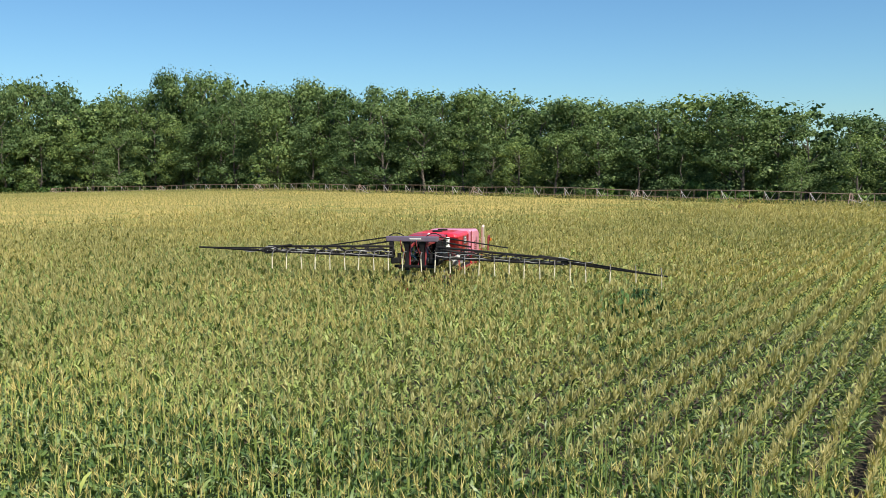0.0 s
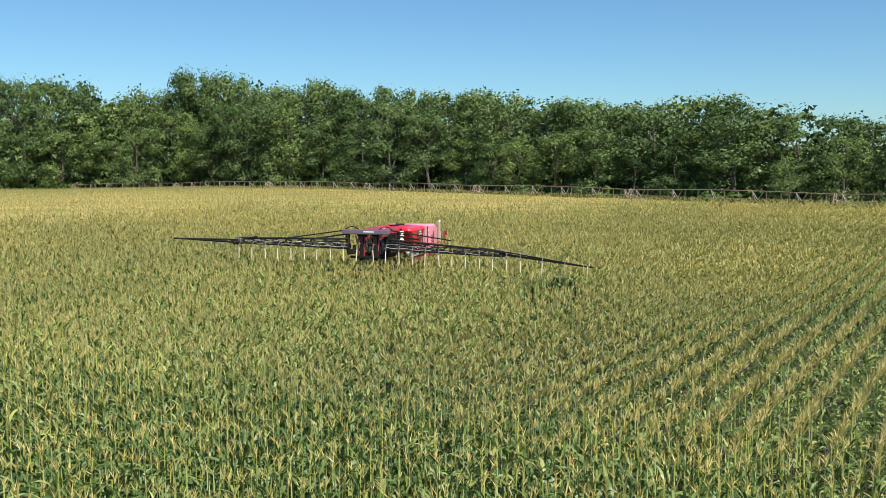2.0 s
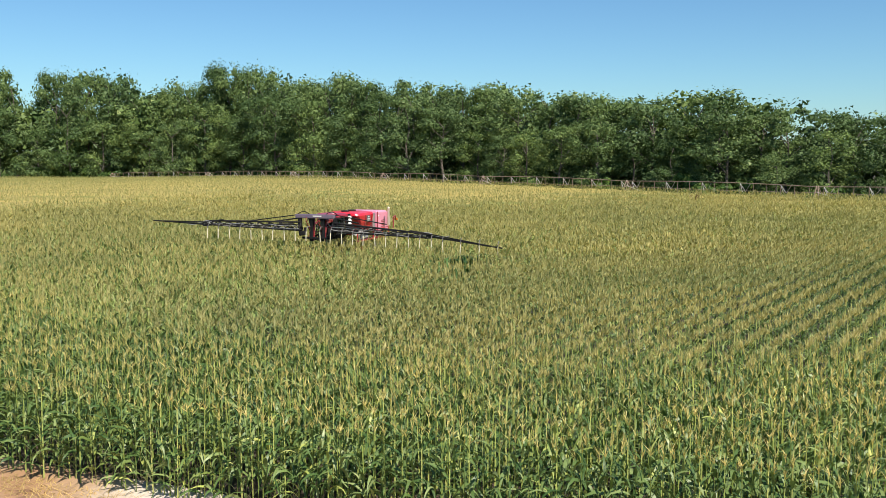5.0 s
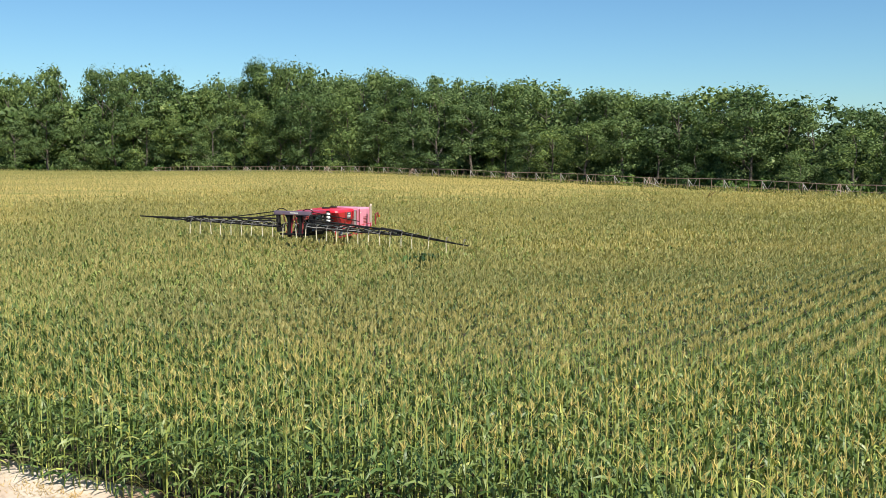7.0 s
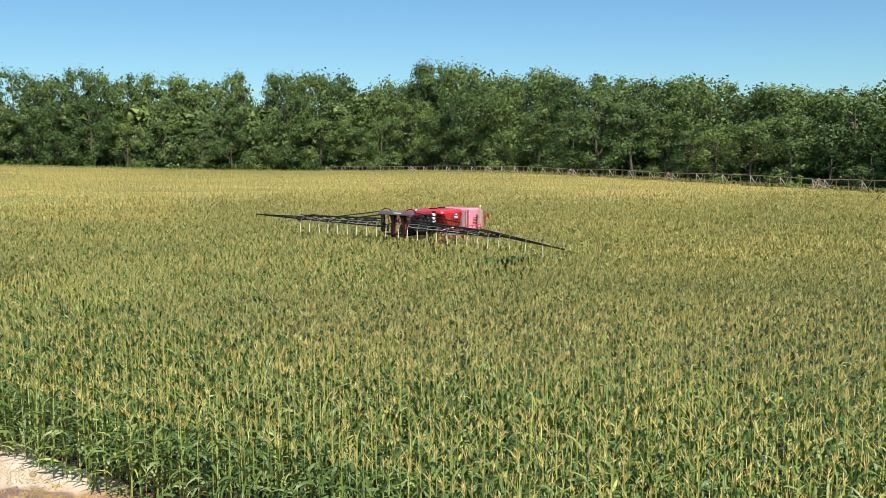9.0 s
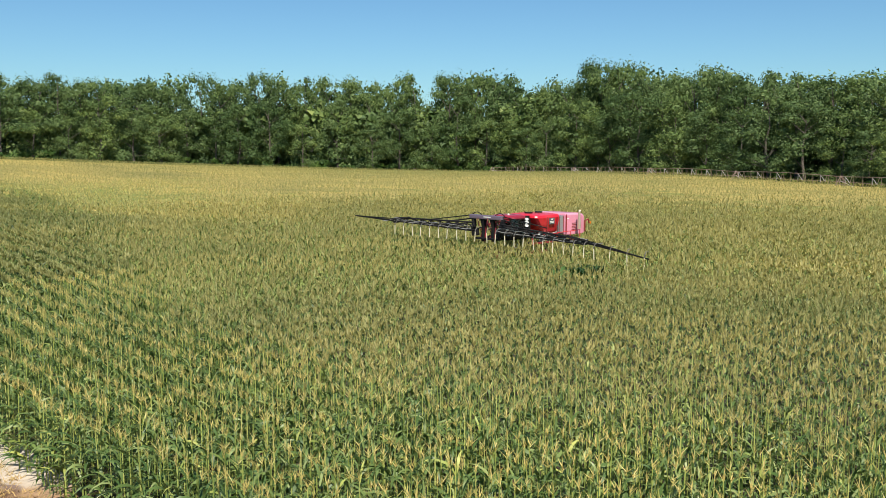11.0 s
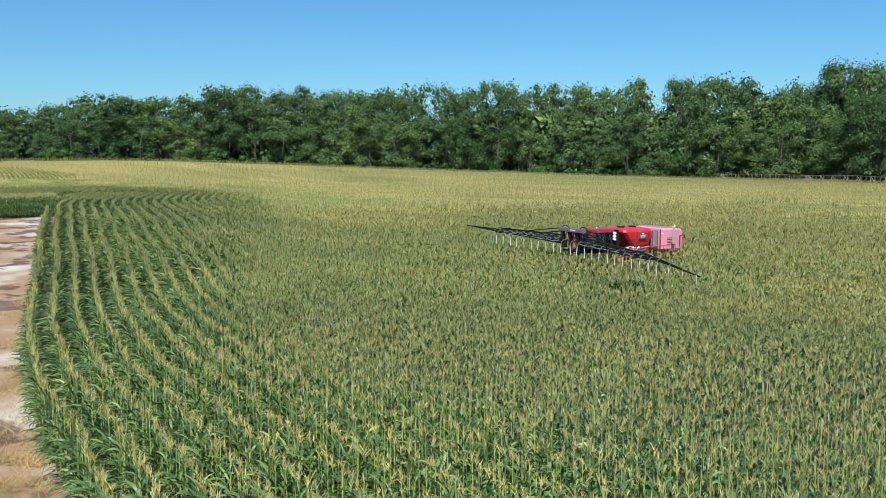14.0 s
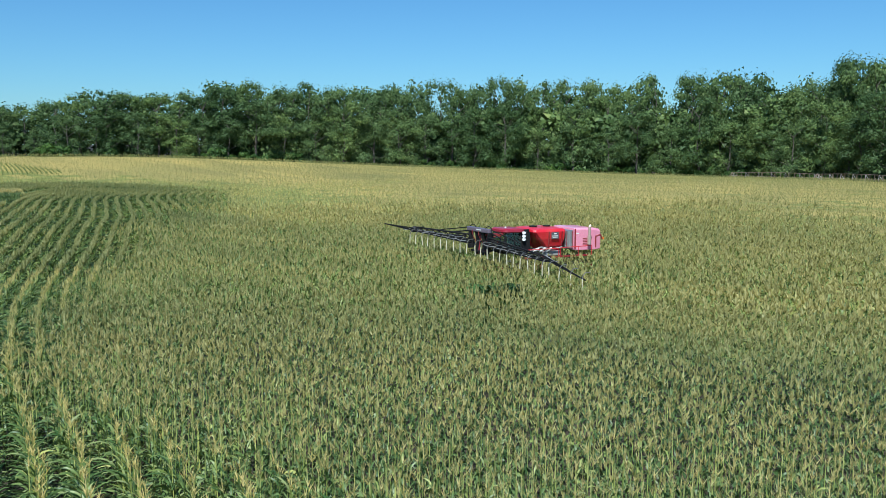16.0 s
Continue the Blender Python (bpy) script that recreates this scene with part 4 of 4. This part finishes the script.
        box(bm, (0.05, 5.2, 0.12), (x * 1.69, -5.4, 1.96), bevel=0.015)
        part("kick_rail", bm, M_RED_DARK, walkway, "red edge rail of the walkway")
        bm = BM()
        xs = x * 1.66
        run(bm, [(xs, -3.0, 1.95), (xs, -3.0, 2.50), (xs, -5.3, 2.52), (xs, -5.32, 1.95)], 0.026, 6)
        run(bm, [(xs, -5.45, 1.95), (xs, -5.47, 2.54), (xs, -8.3, 2.60), (xs, -8.32, 1.95)], 0.026, 6)
        run(bm, [(xs, -7.1, 1.95), (xs, -7.1, 2.57)], 0.020, 6)
        part("handrail", bm, M_RED, top, "thin red handrail")
        bm = BM()
        for k in range(3):
            tube(bm, (x * 1.05, -3.6 - k * 0.55, 2.28), (x * 1.3, -4.0 - k * 0.5, 2.52), 0.085, 10)
        part("filter_canister", bm, M_WHITE, top, "white filter canisters")
        bm = BM()
        run(bm, [(x * 1.1, -3.4, 2.35), (x * 1.25, -4.2, 2.6), (x * 1.2, -5.0, 2.4), (x * 1.3, -5.9, 2.55)], 0.045, 8)
        part("suction_hose", bm, M_HOSE, top)
    bm = BM()
    for y in (-1.45, -1.95):
        tube(bm, (-1.35, y, 0.7), (-1.05, y, 2.4), 0.025, 6)
    for k in range(5):
        z = 0.85 + k * 0.33
        tube(bm, (-1.33 + 0.055 * k, -1.45, z), (-1.33 + 0.055 * k, -1.95, z), 0.022, 6)
    part("ladder", bm, M_STEEL, top, "steel cab ladder")
    # front gantry
    bm = BM()
    box(bm, (2.80, 0.34, 0.27), (0.15, 0.12, 3.80), bevel=0.05)
    g = part("gantry_beam", bm, M_BEAM, top, "glossy dark violet-grey cross beam")
    bm = BM()
    box(bm, (0.62, 0.008, 0.07), (-0.05, 0.296, 3.82))
    part("name_bar", bm, M_WHITE, g, "worn pale lettering bar")
    for x in (-1, 1):
        bm = BM()
        box(bm, (0.20, 0.30, 0.95), (x * 1.28, 0.10, 3.24), bevel=0.03)
        box(bm, (0.16, 0.10, 0.55), (x * 1.20, 0.24, 3.35), (0, x * 14, 0), bevel=0.02)
        part("gantry_post", bm, M_BLACK, top, "black gantry post")
        # a heavy lift mast with its ram and hoses
        mx = 0.42 * x + 0.05
        bm = BM()
        loft(bm, [[(mx - w, 0.02 - d, z), (mx + w, 0.02 - d, z), (mx + w, 0.02 + d, z), (mx - w, 0.02 + d, z)]
                  for w, d, z in ((0.10, 0.14, 2.15), (0.12, 0.16, 2.40), (0.07, 0.12, 2.80), (0.09, 0.14, 3.25), (0.20, 0.20, 3.70))])
        part("lift_mast", bevelled(bm, 0.025), M_BLACK, top, "black lift mast under the beam")
        bm = BM()
        box(bm, (0.10, 1.9, 0.14), (mx, -0.80, 2.45), (-8, 0, 0), bevel=0.02)
        part("lift_arm", bm, M_BLACK, top)
        bm = BM()
        box(bm, (0.10, 1.7, 0.12), (mx, -0.75, 3.30), (-10, 0, 0), bevel=0.02)
        part("upper_arm", bm, M_RED_DARK, top)
        bm = BM()
        tube(bm, (mx - 0.16, 0.05, 2.35), (mx - 0.14, -0.15, 3.70), 0.05, 10)
        tube(bm, (mx - 0.17, 0.12, 2.15), (mx - 0.16, 0.05, 2.40), 0.03, 8)
        part("hydraulic_ram", bm, M_RED_DARK, top, "dark red hydraulic ram")
        for h in range(2):
            bm = BM()
            pts = [(mx + 0.14 + 0.05 * h + 0.07 * math.sin(k * 0.7 + h), 0.18 + 0.16 * math.sin(k * 0.5 + h), 3.75 - k * 0.15) for k in range(10)]
            sweep(bm, pts, 0.024, None, 6)
            part("hydraulic_hose", bm, M_RED_DARK if h == 1 else M_BLACK, top)
        bm = BM()
        pts = [(x * (0.6 + 0.09 * k), 0.1, 3.94 + 0.16 * math.sin(math.pi * k / 9)) for k in range(10)]
        sweep(bm, pts, 0.03, None, 6)
        part("hose_loop", bm, M_BLACK, top, "black hose looped over the beam")
        # a dark swivel block that carries the wing
        bm = BM()
        box(bm, (0.45, 0.36, 0.30), (x * 1.05, 0.20, 2.66), (0, x * 8, 0), bevel=0.06)
        tube(bm, (x * 0.85, 0.20, 2.55), (x * 0.85, 0.20, 3.05), 0.10, 12)
        part("wing_pivot", bm, M_BLACK, top, "black wing pivot block")
    bm = BM()
    box(bm, (2.2, 0.16, 0.14), (0, 0.16, 2.36), bevel=0.03)
    part("centre_frame", bm, M_BLACK, top, "black centre bar of the boom")
    bm = BM()
    box(bm, (0.10, 1.7, 0.13), (-0.62, -0.75, 3.52), bevel=0.02)
    part("top_link", bm, M_RED_DARK, top, "dark red top link to the cab")
    for k in range(9):
        bm = BM()
        a = -0.95 + 0.2 * k
        pts = [(a + 0.12 * math.sin(1.3 * k + j * 0.6), 0.05 - 0.14 * j, 3.55 - 0.55 * math.sin(math.pi * j / 8) * (0.5 + 0.1 * (k % 5)) - 0.06 * j) for j in range(9)]
        sweep(bm, pts, 0.022, None, 5)
        part("hydraulic_line", bm, (M_BLACK, M_HOSE, M_RED_DARK)[k % 3], top)
    # boom wings
    for x in (-1, 1):
        inner, outer = 1.15, 7.75
        rake = 0.95 if x > 0 else -0.1              # one wing reaches forward, the other trails a little
        bm = BM()
        def chord(u, dy, dz):
            r = inner + (outer - inner) * u
            return (x * r, 0.25 + dy * (1 - 0.6 * u) + rake * u, 2.98 + dz * (1 - 0.55 * u) + (0.24 if x > 0 else -0.32) * u)
        sweep(bm, [chord(k / 9, 0.0, 0.42) for k in range(10)], 0.062)
        wing = part("boom_wing", bm, M_BLACK, top, "black lattice boom wing")
        for dy in (-0.30, 0.30):
            bm = BM()
            sweep(bm, [chord(k / 9, dy, -0.10) for k in range(10)], 0.062)
            part("lower_chord", bm, M_BLACK, wing)
        for k in range(10):
            u = k / 9
            ends = [(chord(u, -0.30, -0.10), chord(u, 0.30, -0.10)), (chord(u, 0.30, -0.10), chord(u, 0.0, 0.42)), (chord(u, -0.30, -0.10), chord(u, 0.0, 0.42))]
            if k < 9:
                ends += [(chord(u, dy, -0.10), chord((k + 1) / 9, 0.0, 0.42)) for dy in (-0.30, 0.30)]
            for a, b in ends:
                bm = BM()
                tube(bm, a, b, 0.034, 5)
                part("lattice_bar", bm, M_BLACK, wing)
        bm = BM()
        loft(bm, [[Vector(chord(k / 9, dy, -0.10)) + Vector((0, 0, dz)) for dy, dz in ((-0.24, -0.05), (0.24, -0.05), (0.24, 0.03), (-0.24, 0.03))] for k in range(10)])
        part("hose_tray", bm, M_BLACK, wing, "black hose tray inside the boom")
        bm = BM()
        box(bm, (0.34, 0.30, 0.34), (x * outer, 0.25 + rake, 3.12 - (-0.08 if x > 0 else 0.38)), (0, 0, 12), bevel=0.04)
        tube(bm, (x * (outer - 1.3), 0.25 + rake * 0.85, 3.40 - (-0.08 if x > 0 else 0.38)), (x * (outer + 0.1), 0.25 + rake, 3.22 - (-0.08 if x > 0 else 0.38)), 0.06, 8)
        part("fold_joint", bm, M_BLACK, wing)
        low = -0.08 if x > 0 else 0.38                # one wing hangs a little lower
        e = 11.4 if x > 0 else 12.8
        for dy, dz, r in ((0.0, 0.0, 0.075), (0.05, 0.15, 0.040)):
            bm = BM()
            sweep(bm, [(x * (outer + (e - outer) * u), 0.28 + rake + dy * (1 - u) + (0.6 if x > 0 else 1.0) * u, 3.10 - low + dz * (1 - u) + (0.20 if x > 0 else -0.50) * u) for u in (k / 6 for k in range(7))], r, r * 0.6)
            part("boom_tip", bm, M_BLACK, wing, "slim black boom tip")
        bm = BM()
        tube(bm, (x * 1.30, 0.12, 3.90), (x * 4.9, 0.25 + rake * 0.55, 3.40), 0.035, 6)
        tube(bm, (x * 1.08, 0.05, 3.7), (x * 3.0, 0.25 + rake * 0.27, 3.42), 0.045, 6)
        part("stay_rod", bm, M_BLACK, top, "black boom stay rod")
        bm = BM()
        pts = [(x * (1.2 + k * 0.455), 0.42 + rake * 0.065 * k, 3.24 - (0.008 if x > 0 else 0.028) * k + 0.05 * math.sin(k * 1.7)) for k in range(16)]
        sweep(bm, pts, 0.03, None, 6)
        part("feed_line", bm, M_BLACK, wing)
        for h in range(3):                        # loose grey lines tied along the lattice
            bm = BM()
            pts = []
            for k in range(25):
                cx, cy, cz = chord(k / 24, (0.34, 0.20, -0.22)[h], (0.02, 0.22, 0.10)[h])
                pts.append((cx, cy + 0.03 * math.sin(k * 1.1 + h), cz - 0.06 * abs(math.sin(k * 0.75 + h * 1.3))))
            sweep(bm, pts, (0.020, 0.016, 0.022)[h], None, 5)
            part("spray_line", bm, (M_HOSE, M_STEEL, M_LINE)[h], wing, ("grey spray hose", "bright steel line", "dark spray hose")[h])
        bm = BM()
        tube(bm, chord(0.08, 0.05, 0.30), chord(0.34, 0.05, 0.16), 0.055, 10)
        tube(bm, chord(0.34, 0.05, 0.16), chord(0.46, 0.05, 0.06), 0.026, 8)
        part("fold_ram", bm, M_BLACK, wing, "black fold cylinder")
        for k in range(7):
            bm = BM()
            cx, cy, cz = chord((k + 0.5) / 7, 0.28, 0.06)
            box(bm, (0.20, 0.10, 0.14), (cx, cy, cz), (0, 0, 9 * (k % 3)), bevel=0.02)
            part("section_valve", bm, M_BLACK, wing)
        for h in range(3):
            bm = BM()
            pts = [(x * (7.15 + 0.15 * h + k * 0.25), 0.23 + rake + 0.03 * k + 0.07 * (h - 1), 3.22 - low + (0.06 + 0.03 * h) * math.sin(k * 0.8 + 0.5 * h) - 0.012 * k) for k in range(8)]
            sweep(bm, pts, 0.026, None, 6)
            part("fold_hose", bm, (M_HOSE, M_STEEL, M_HOSE)[h], wing, "grey hose looped over the fold")
        # drop tubes, one between every pair of rows
        k = 0
        r = 0.42
        while r < (7.9 if x > 0 else 12.8):
            bm = BM()
            fwd = 0.62 + rake * min(r, 8.0) / 8.05 + 0.10 * max(0.0, r - 8.05)
            z = 3.02 - (-0.012 * r if x > 0 else 0.046 * r)
            sweep(bm, [(x * r, fwd - 0.30, z + 0.12), (x * (r + 0.03), fwd + 0.02, z + 0.13), (x * (r + 0.05), fwd + 0.20, z - 0.05), (x * (r + 0.05), fwd + 0.22, z - 0.25)], 0.026, None, 6)
            hose = part("drop_hose", bm, M_LINE, top, "curved dark grey drop hose")
            bm = BM()
            lean = 0.03 * math.sin(k * 2.3 + x)
            tube(bm, (x * (r + 0.05), fwd + 0.22, z - 0.18), (x * (r + 0.05) + lean, fwd + 0.22 + lean, z - 0.82), 0.028, 8)
            part("drop_tube", bm, M_DROP, hose, "cream drop tube")
            if r < outer:
                bm = BM()
                box(bm, (0.07, 0.12, 0.11), (x * r, fwd - 0.30, z + 0.08), bevel=0.015)
                part("nozzle_body", bm, M_BLACK, hose, "black nozzle body")
            r += 0.762 if r < 8.3 else 1.22
            k += 1
    for ob in top.children_recursive:             # the cab and the tank sit behind the gantry
        kind = ob.name.split(".")[0]
        if kind in ("cab_base", "pillar", "window_pane", "cab_roof", "seat", "steering_wheel", "mirror", "work_lamp", "beacon", "air_box"):
            ob.data.transform(Matrix.Translation((0, -0.38, 0)))
        elif kind in ("tank", "tank_lid", "decal", "bar", "tank_strap"):
            ob.data.transform(Matrix.Translation((0, -0.26, 0)))
    for ob in top.children_recursive:             # the hull is short for its width
        kind = ob.name.split(".")[0]
        mid = sum(v.co.y for v in ob.data.vertices) / len(ob.data.vertices)
        if kind in ("tyre", "rim", "leg"):
            to = float(np.interp(mid, HULL_Y, HULL_TO))
            ob.data.transform(Matrix.Translation((0.07 * to, to - mid, 0)))
        elif kind in ("exhaust_stack", "tail_bracket", "tail_lamp"):
            ob.data.transform(Matrix.Translation((-0.94 if kind == "exhaust_stack" else -1.2, 1.65, 0) if ob.data.vertices[0].co.x < 0 else (-0.5, 1.1, 0)))
        elif mid < -0.6:
            for v in ob.data.vertices:
                v.co.y = float(np.interp(v.co.y, HULL_Y, HULL_TO))
                v.co.x += 0.07 * v.co.y
    for ob in top.children_recursive:             # the whole machine stands high on long legs
        if ob.name.split(".")[0] not in ("tyre", "rim", "leg", "ladder"):
            ob.data.transform(Matrix.Translation((0, 0, 0.42)))
    return top


sprayer()


# ---- irrigation machine along the wood ----
def irrigation_span(a, b, tower=True):
    """One pipe span on a wheeled tower, with truss braces and drop pipes."""
    a, b = Vector(a), Vector(b)
    d = (b - a)
    L = d.length
    d.normalize()
    side = Vector((-d.y, d.x, 0))
    za, zb = float(land(a.x, a.y)), float(land(b.x, b.y))
    top = new("irrigation_span")
    top.location = (a.x, a.y, za)
    tagged(top, "rusty white irrigation pipe span with drop pipes beside the wood", "irrigation pipe", "irrigation spans")

    def at(u, z, off=0.0):
        p = d * (L * u) + side * off
        return Vector((p.x, p.y, (zb - za) * u + z))
    n = max(4, int(L / 2.0))
    bm = BM()
    pts = [at(k / n, 3.35 + 0.25 * math.sin(math.pi * k / n)) for k in range(n + 1)]
    sweep(bm, pts, 0.052, None, 8)
    part("pipe", bm, M_RUST, top, "rust-stained irrigation pipe")
    for k in range(n):
        u = (k + 0.5) / n
        bm = BM()
        p = at(u, 3.35 + 0.25 * math.sin(math.pi * u))
        tube(bm, p, p + Vector((0, 0, -2.6)), 0.04, 6)
        part("drop_pipe", bm, M_RUST, top)
        if k % 3 == 0:
            bm = BM()
            q = at(u + 0.32 / n, 2.25)
            tube(bm, p, q + side * 0.5, 0.045, 6)
            tube(bm, at(u + 0.75 / n, 3.4), q + side * 0.5, 0.045, 6)
            tube(bm, p, q - side * 0.5, 0.03, 6)
            part("truss_brace", bm, M_GALV, top, "pale V-shaped truss brace")
    bm = BM()
    sweep(bm, [at(k / n, 2.5 - 0.12 * math.sin(math.pi * k / n)) for k in range(n + 1)], 0.03, None, 5)
    part("truss_rod", bm, M_RUST, top)
    if tower:
        bm = BM()
        for off in (-1.9, 1.9):
            tube(bm, at(0, 3.5), at(0, 0.55, off), 0.07, 8)
            tube(bm, at(0.006, 3.5), at(0.03, 0.6, off * 0.9), 0.05, 6)
        tube(bm, at(0, 0.6, -2.0), at(0, 0.6, 2.0), 0.09, 8)
        tube(bm, at(0, 2.0, -1.1), at(0, 2.0, 1.1), 0.05, 6)
        part("tower", bm, M_RUST, top, "rust-stained A-frame tower")
        for off in (-2.0, 2.0):
            bm = BM()
            c = at(0, 0.55, off)
            tube(bm, c - Vector((d.y, -d.x, 0)) * 0.12, c + Vector((d.y, -d.x, 0)) * 0.12, 0.55, 18)
            part("wheel", bm, M_RUBBER, top)
        bm = BM()
        tube(bm, at(0.0, 2.6), at(0.16, 1.1), 0.06, 6)
        tube(bm, at(0.0, 1.0), at(0.16, 1.1), 0.05, 6)
        part("tow_strut", bm, M_GALV, top)
    return top


_line = np.array([(-97, 237), (-64, 216), (-37, 188), (-14, 160), (6, 136.5), (28, 111), (50, 88), (74, 66)])
for _a, _b in zip(_line, _line[1:]):
    irrigation_span((*_a, 0), (*_b, 0))


# ---- weeds, grass, straw and stray plants ----
def leaf_tuft(name, at, count, tall, spread, width, material, seed, upright=0.6):
    rng = np.random.default_rng(seed)
    px, py = rng.normal(0, spread * 0.45, count), rng.normal(0, spread * 0.45, count)
    z = tall * rng.uniform(0.35, 1.0, count)
    az = rng.uniform(0, 2 * math.pi, count)
    reach = rng.uniform(0.15, 0.5, count) * (1.2 - upright) + 0.05
    x0, y0 = px, py
    gz = np.zeros(count)
    hw = width * rng.uniform(0.6, 1.3, count) / 2
    ox, oy = -np.sin(az) * hw, np.cos(az) * hw
    mx, my = x0 + np.cos(az) * reach * 0.5, y0 + np.sin(az) * reach * 0.5
    tx, ty = x0 + np.cos(az) * reach * 1.4, y0 + np.sin(az) * reach * 1.4
    v = np.stack([np.stack([x0 - ox * 0.5, y0 - oy * 0.5, gz], 1), np.stack([x0 + ox * 0.5, y0 + oy * 0.5, gz], 1),
                  np.stack([mx + ox, my + oy, z * 0.9], 1), np.stack([mx - ox, my - oy, z * 0.9], 1), np.stack([tx, ty, z * 0.85], 1)], 1).reshape(-1, 3)
    f = np.arange(count) * 5
    me = array_mesh(name, v, np.stack([f, f + 1, f + 2, f + 3], 1), np.stack([f + 3, f + 2, f + 4], 1), [material], np.zeros(count), np.zeros(count))
    ob = new(name, me)
    ob.location = (*at, float(land(*at)))
    return ob


for i, (wx, wy, r) in enumerate([(-6.9, 10.0, 0.9), (-5.9, 11.0, 0.5)]):
    tagged(leaf_tuft("weed_clump", (wx, wy), 340, 2.9, r * 1.4, 0.12, M_WEED, 40 + i, 0.4), "dark green tall weed clump among the maize", "weed", "weed clumps")
dead = new("dead_weed")
dead.location = (28.0, 75.0, float(land(28.0, 75.0)))
tagged(dead, "brown dead weed standing above distant maize", "weed")
_bm = BM()
_r = random.Random(4)
tube(_bm, (0, 0, 0), (0.1, 0, 2.6), 0.06, 6)
for _k in range(9):
    _a = _r.uniform(0, 6.28)
    tube(_bm, (0.06, 0, 1.6 + 0.1 * _k), (0.06 + 0.8 * math.cos(_a), 0.8 * math.sin(_a), 2.5 + 0.09 * _k), 0.05, 5, 0.02)
part("stems", _bm, M_DEAD, dead)

# stray plants beside the corn
for i, (sx, sy) in enumerate([(-27.4, -13.4), (-36.2, -8.9), (-38.0, -7.6), (-31.6, -11.4), (-15.0, -18.8)]):
    ob = corn("stray_corn_plant", np.array([(0.0, 0.0)]), np.array([0.3 * i]), 7, 5, 0.2, 0.55 + 0.1 * (i % 3), M_CORN_LEAF, M_TASSEL, 60 + i)
    ob.location = (sx, sy, 0.03)
    tagged(ob, "small stray maize plant at the edge of the track", "corn plant", "stray plants")

# dry straw and chaff on the verge, and a patch of green grass by the far track
_rng2 = np.random.default_rng(31)


def litter(name, pts, tall, width, material, label, category, rise=1.0):
    n = len(pts)
    az = _rng2.uniform(0, 2 * math.pi, n)
    tilt = _rng2.uniform(0.1, 1.0, n) * rise
    ln = tall * _rng2.uniform(0.5, 1.3, n)
    z = land(pts[:, 0], pts[:, 1]) + 0.10
    ox, oy = -np.sin(az) * width / 2, np.cos(az) * width / 2
    ex, ey, ez = pts[:, 0] + np.cos(az) * ln * np.cos(tilt), pts[:, 1] + np.sin(az) * ln * np.cos(tilt), z + ln * np.sin(tilt)
    v = np.stack([np.stack([pts[:, 0] - ox, pts[:, 1] - oy, z - 0.05], 1), np.stack([pts[:, 0] + ox, pts[:, 1] + oy, z - 0.05], 1), np.stack([ex, ey, ez], 1)], 1).reshape(-1, 3)
    f = np.arange(n) * 3
    me = array_mesh(name, v, np.zeros((0, 4)), np.stack([f, f + 1, f + 2], 1), [material], np.zeros(0), np.zeros(n))
    return tagged(new(name, me), label, category, kind="stuff")


_s = _rng2.uniform(14, 60, 9000)
_p, _n = at_length(EDGE, _s)
_o = np.abs(_rng2.normal(0.3, 0.9, 9000))
_pts = _p + _n * _o[:, None]
_keep = np.array([noise.noise(Vector((p[0] * 0.35, p[1] * 0.35, 1.0))) for p in _pts]) + 0.25 > _o * 0.25
_s2 = _rng2.uniform(10, 30, 30000)
_p2, _n2 = at_length(EDGE, _s2)
_more = _p2 + _n2 * np.abs(_rng2.normal(1.4, 1.2, 30000))[:, None]
_heap = np.array([noise.noise(Vector((p[0] * 0.55, p[1] * 0.55, 4.0))) for p in _more]) > 0.02
_pts = np.vstack([_pts[_keep], _more[_heap]])
litter("verge_straw", _pts, 0.34, 0.035, M_STRAW, "dry straw and chaff on the track verge", "straw", 0.4)
_q = _rng2.uniform(0, 1, (12000, 2)) ** np.array([1.0, 1.6])
_pts = np.array([-104.4, 19.4]) + _q[:, :1] * np.array([[20.0, -9.4]]) + _q[:, 1:] * np.array([[-5.0, -10.0]])
litter("grass_patch", _pts, 0.35, 0.06, M_GRASS, "short green grass beside the track", "grass")
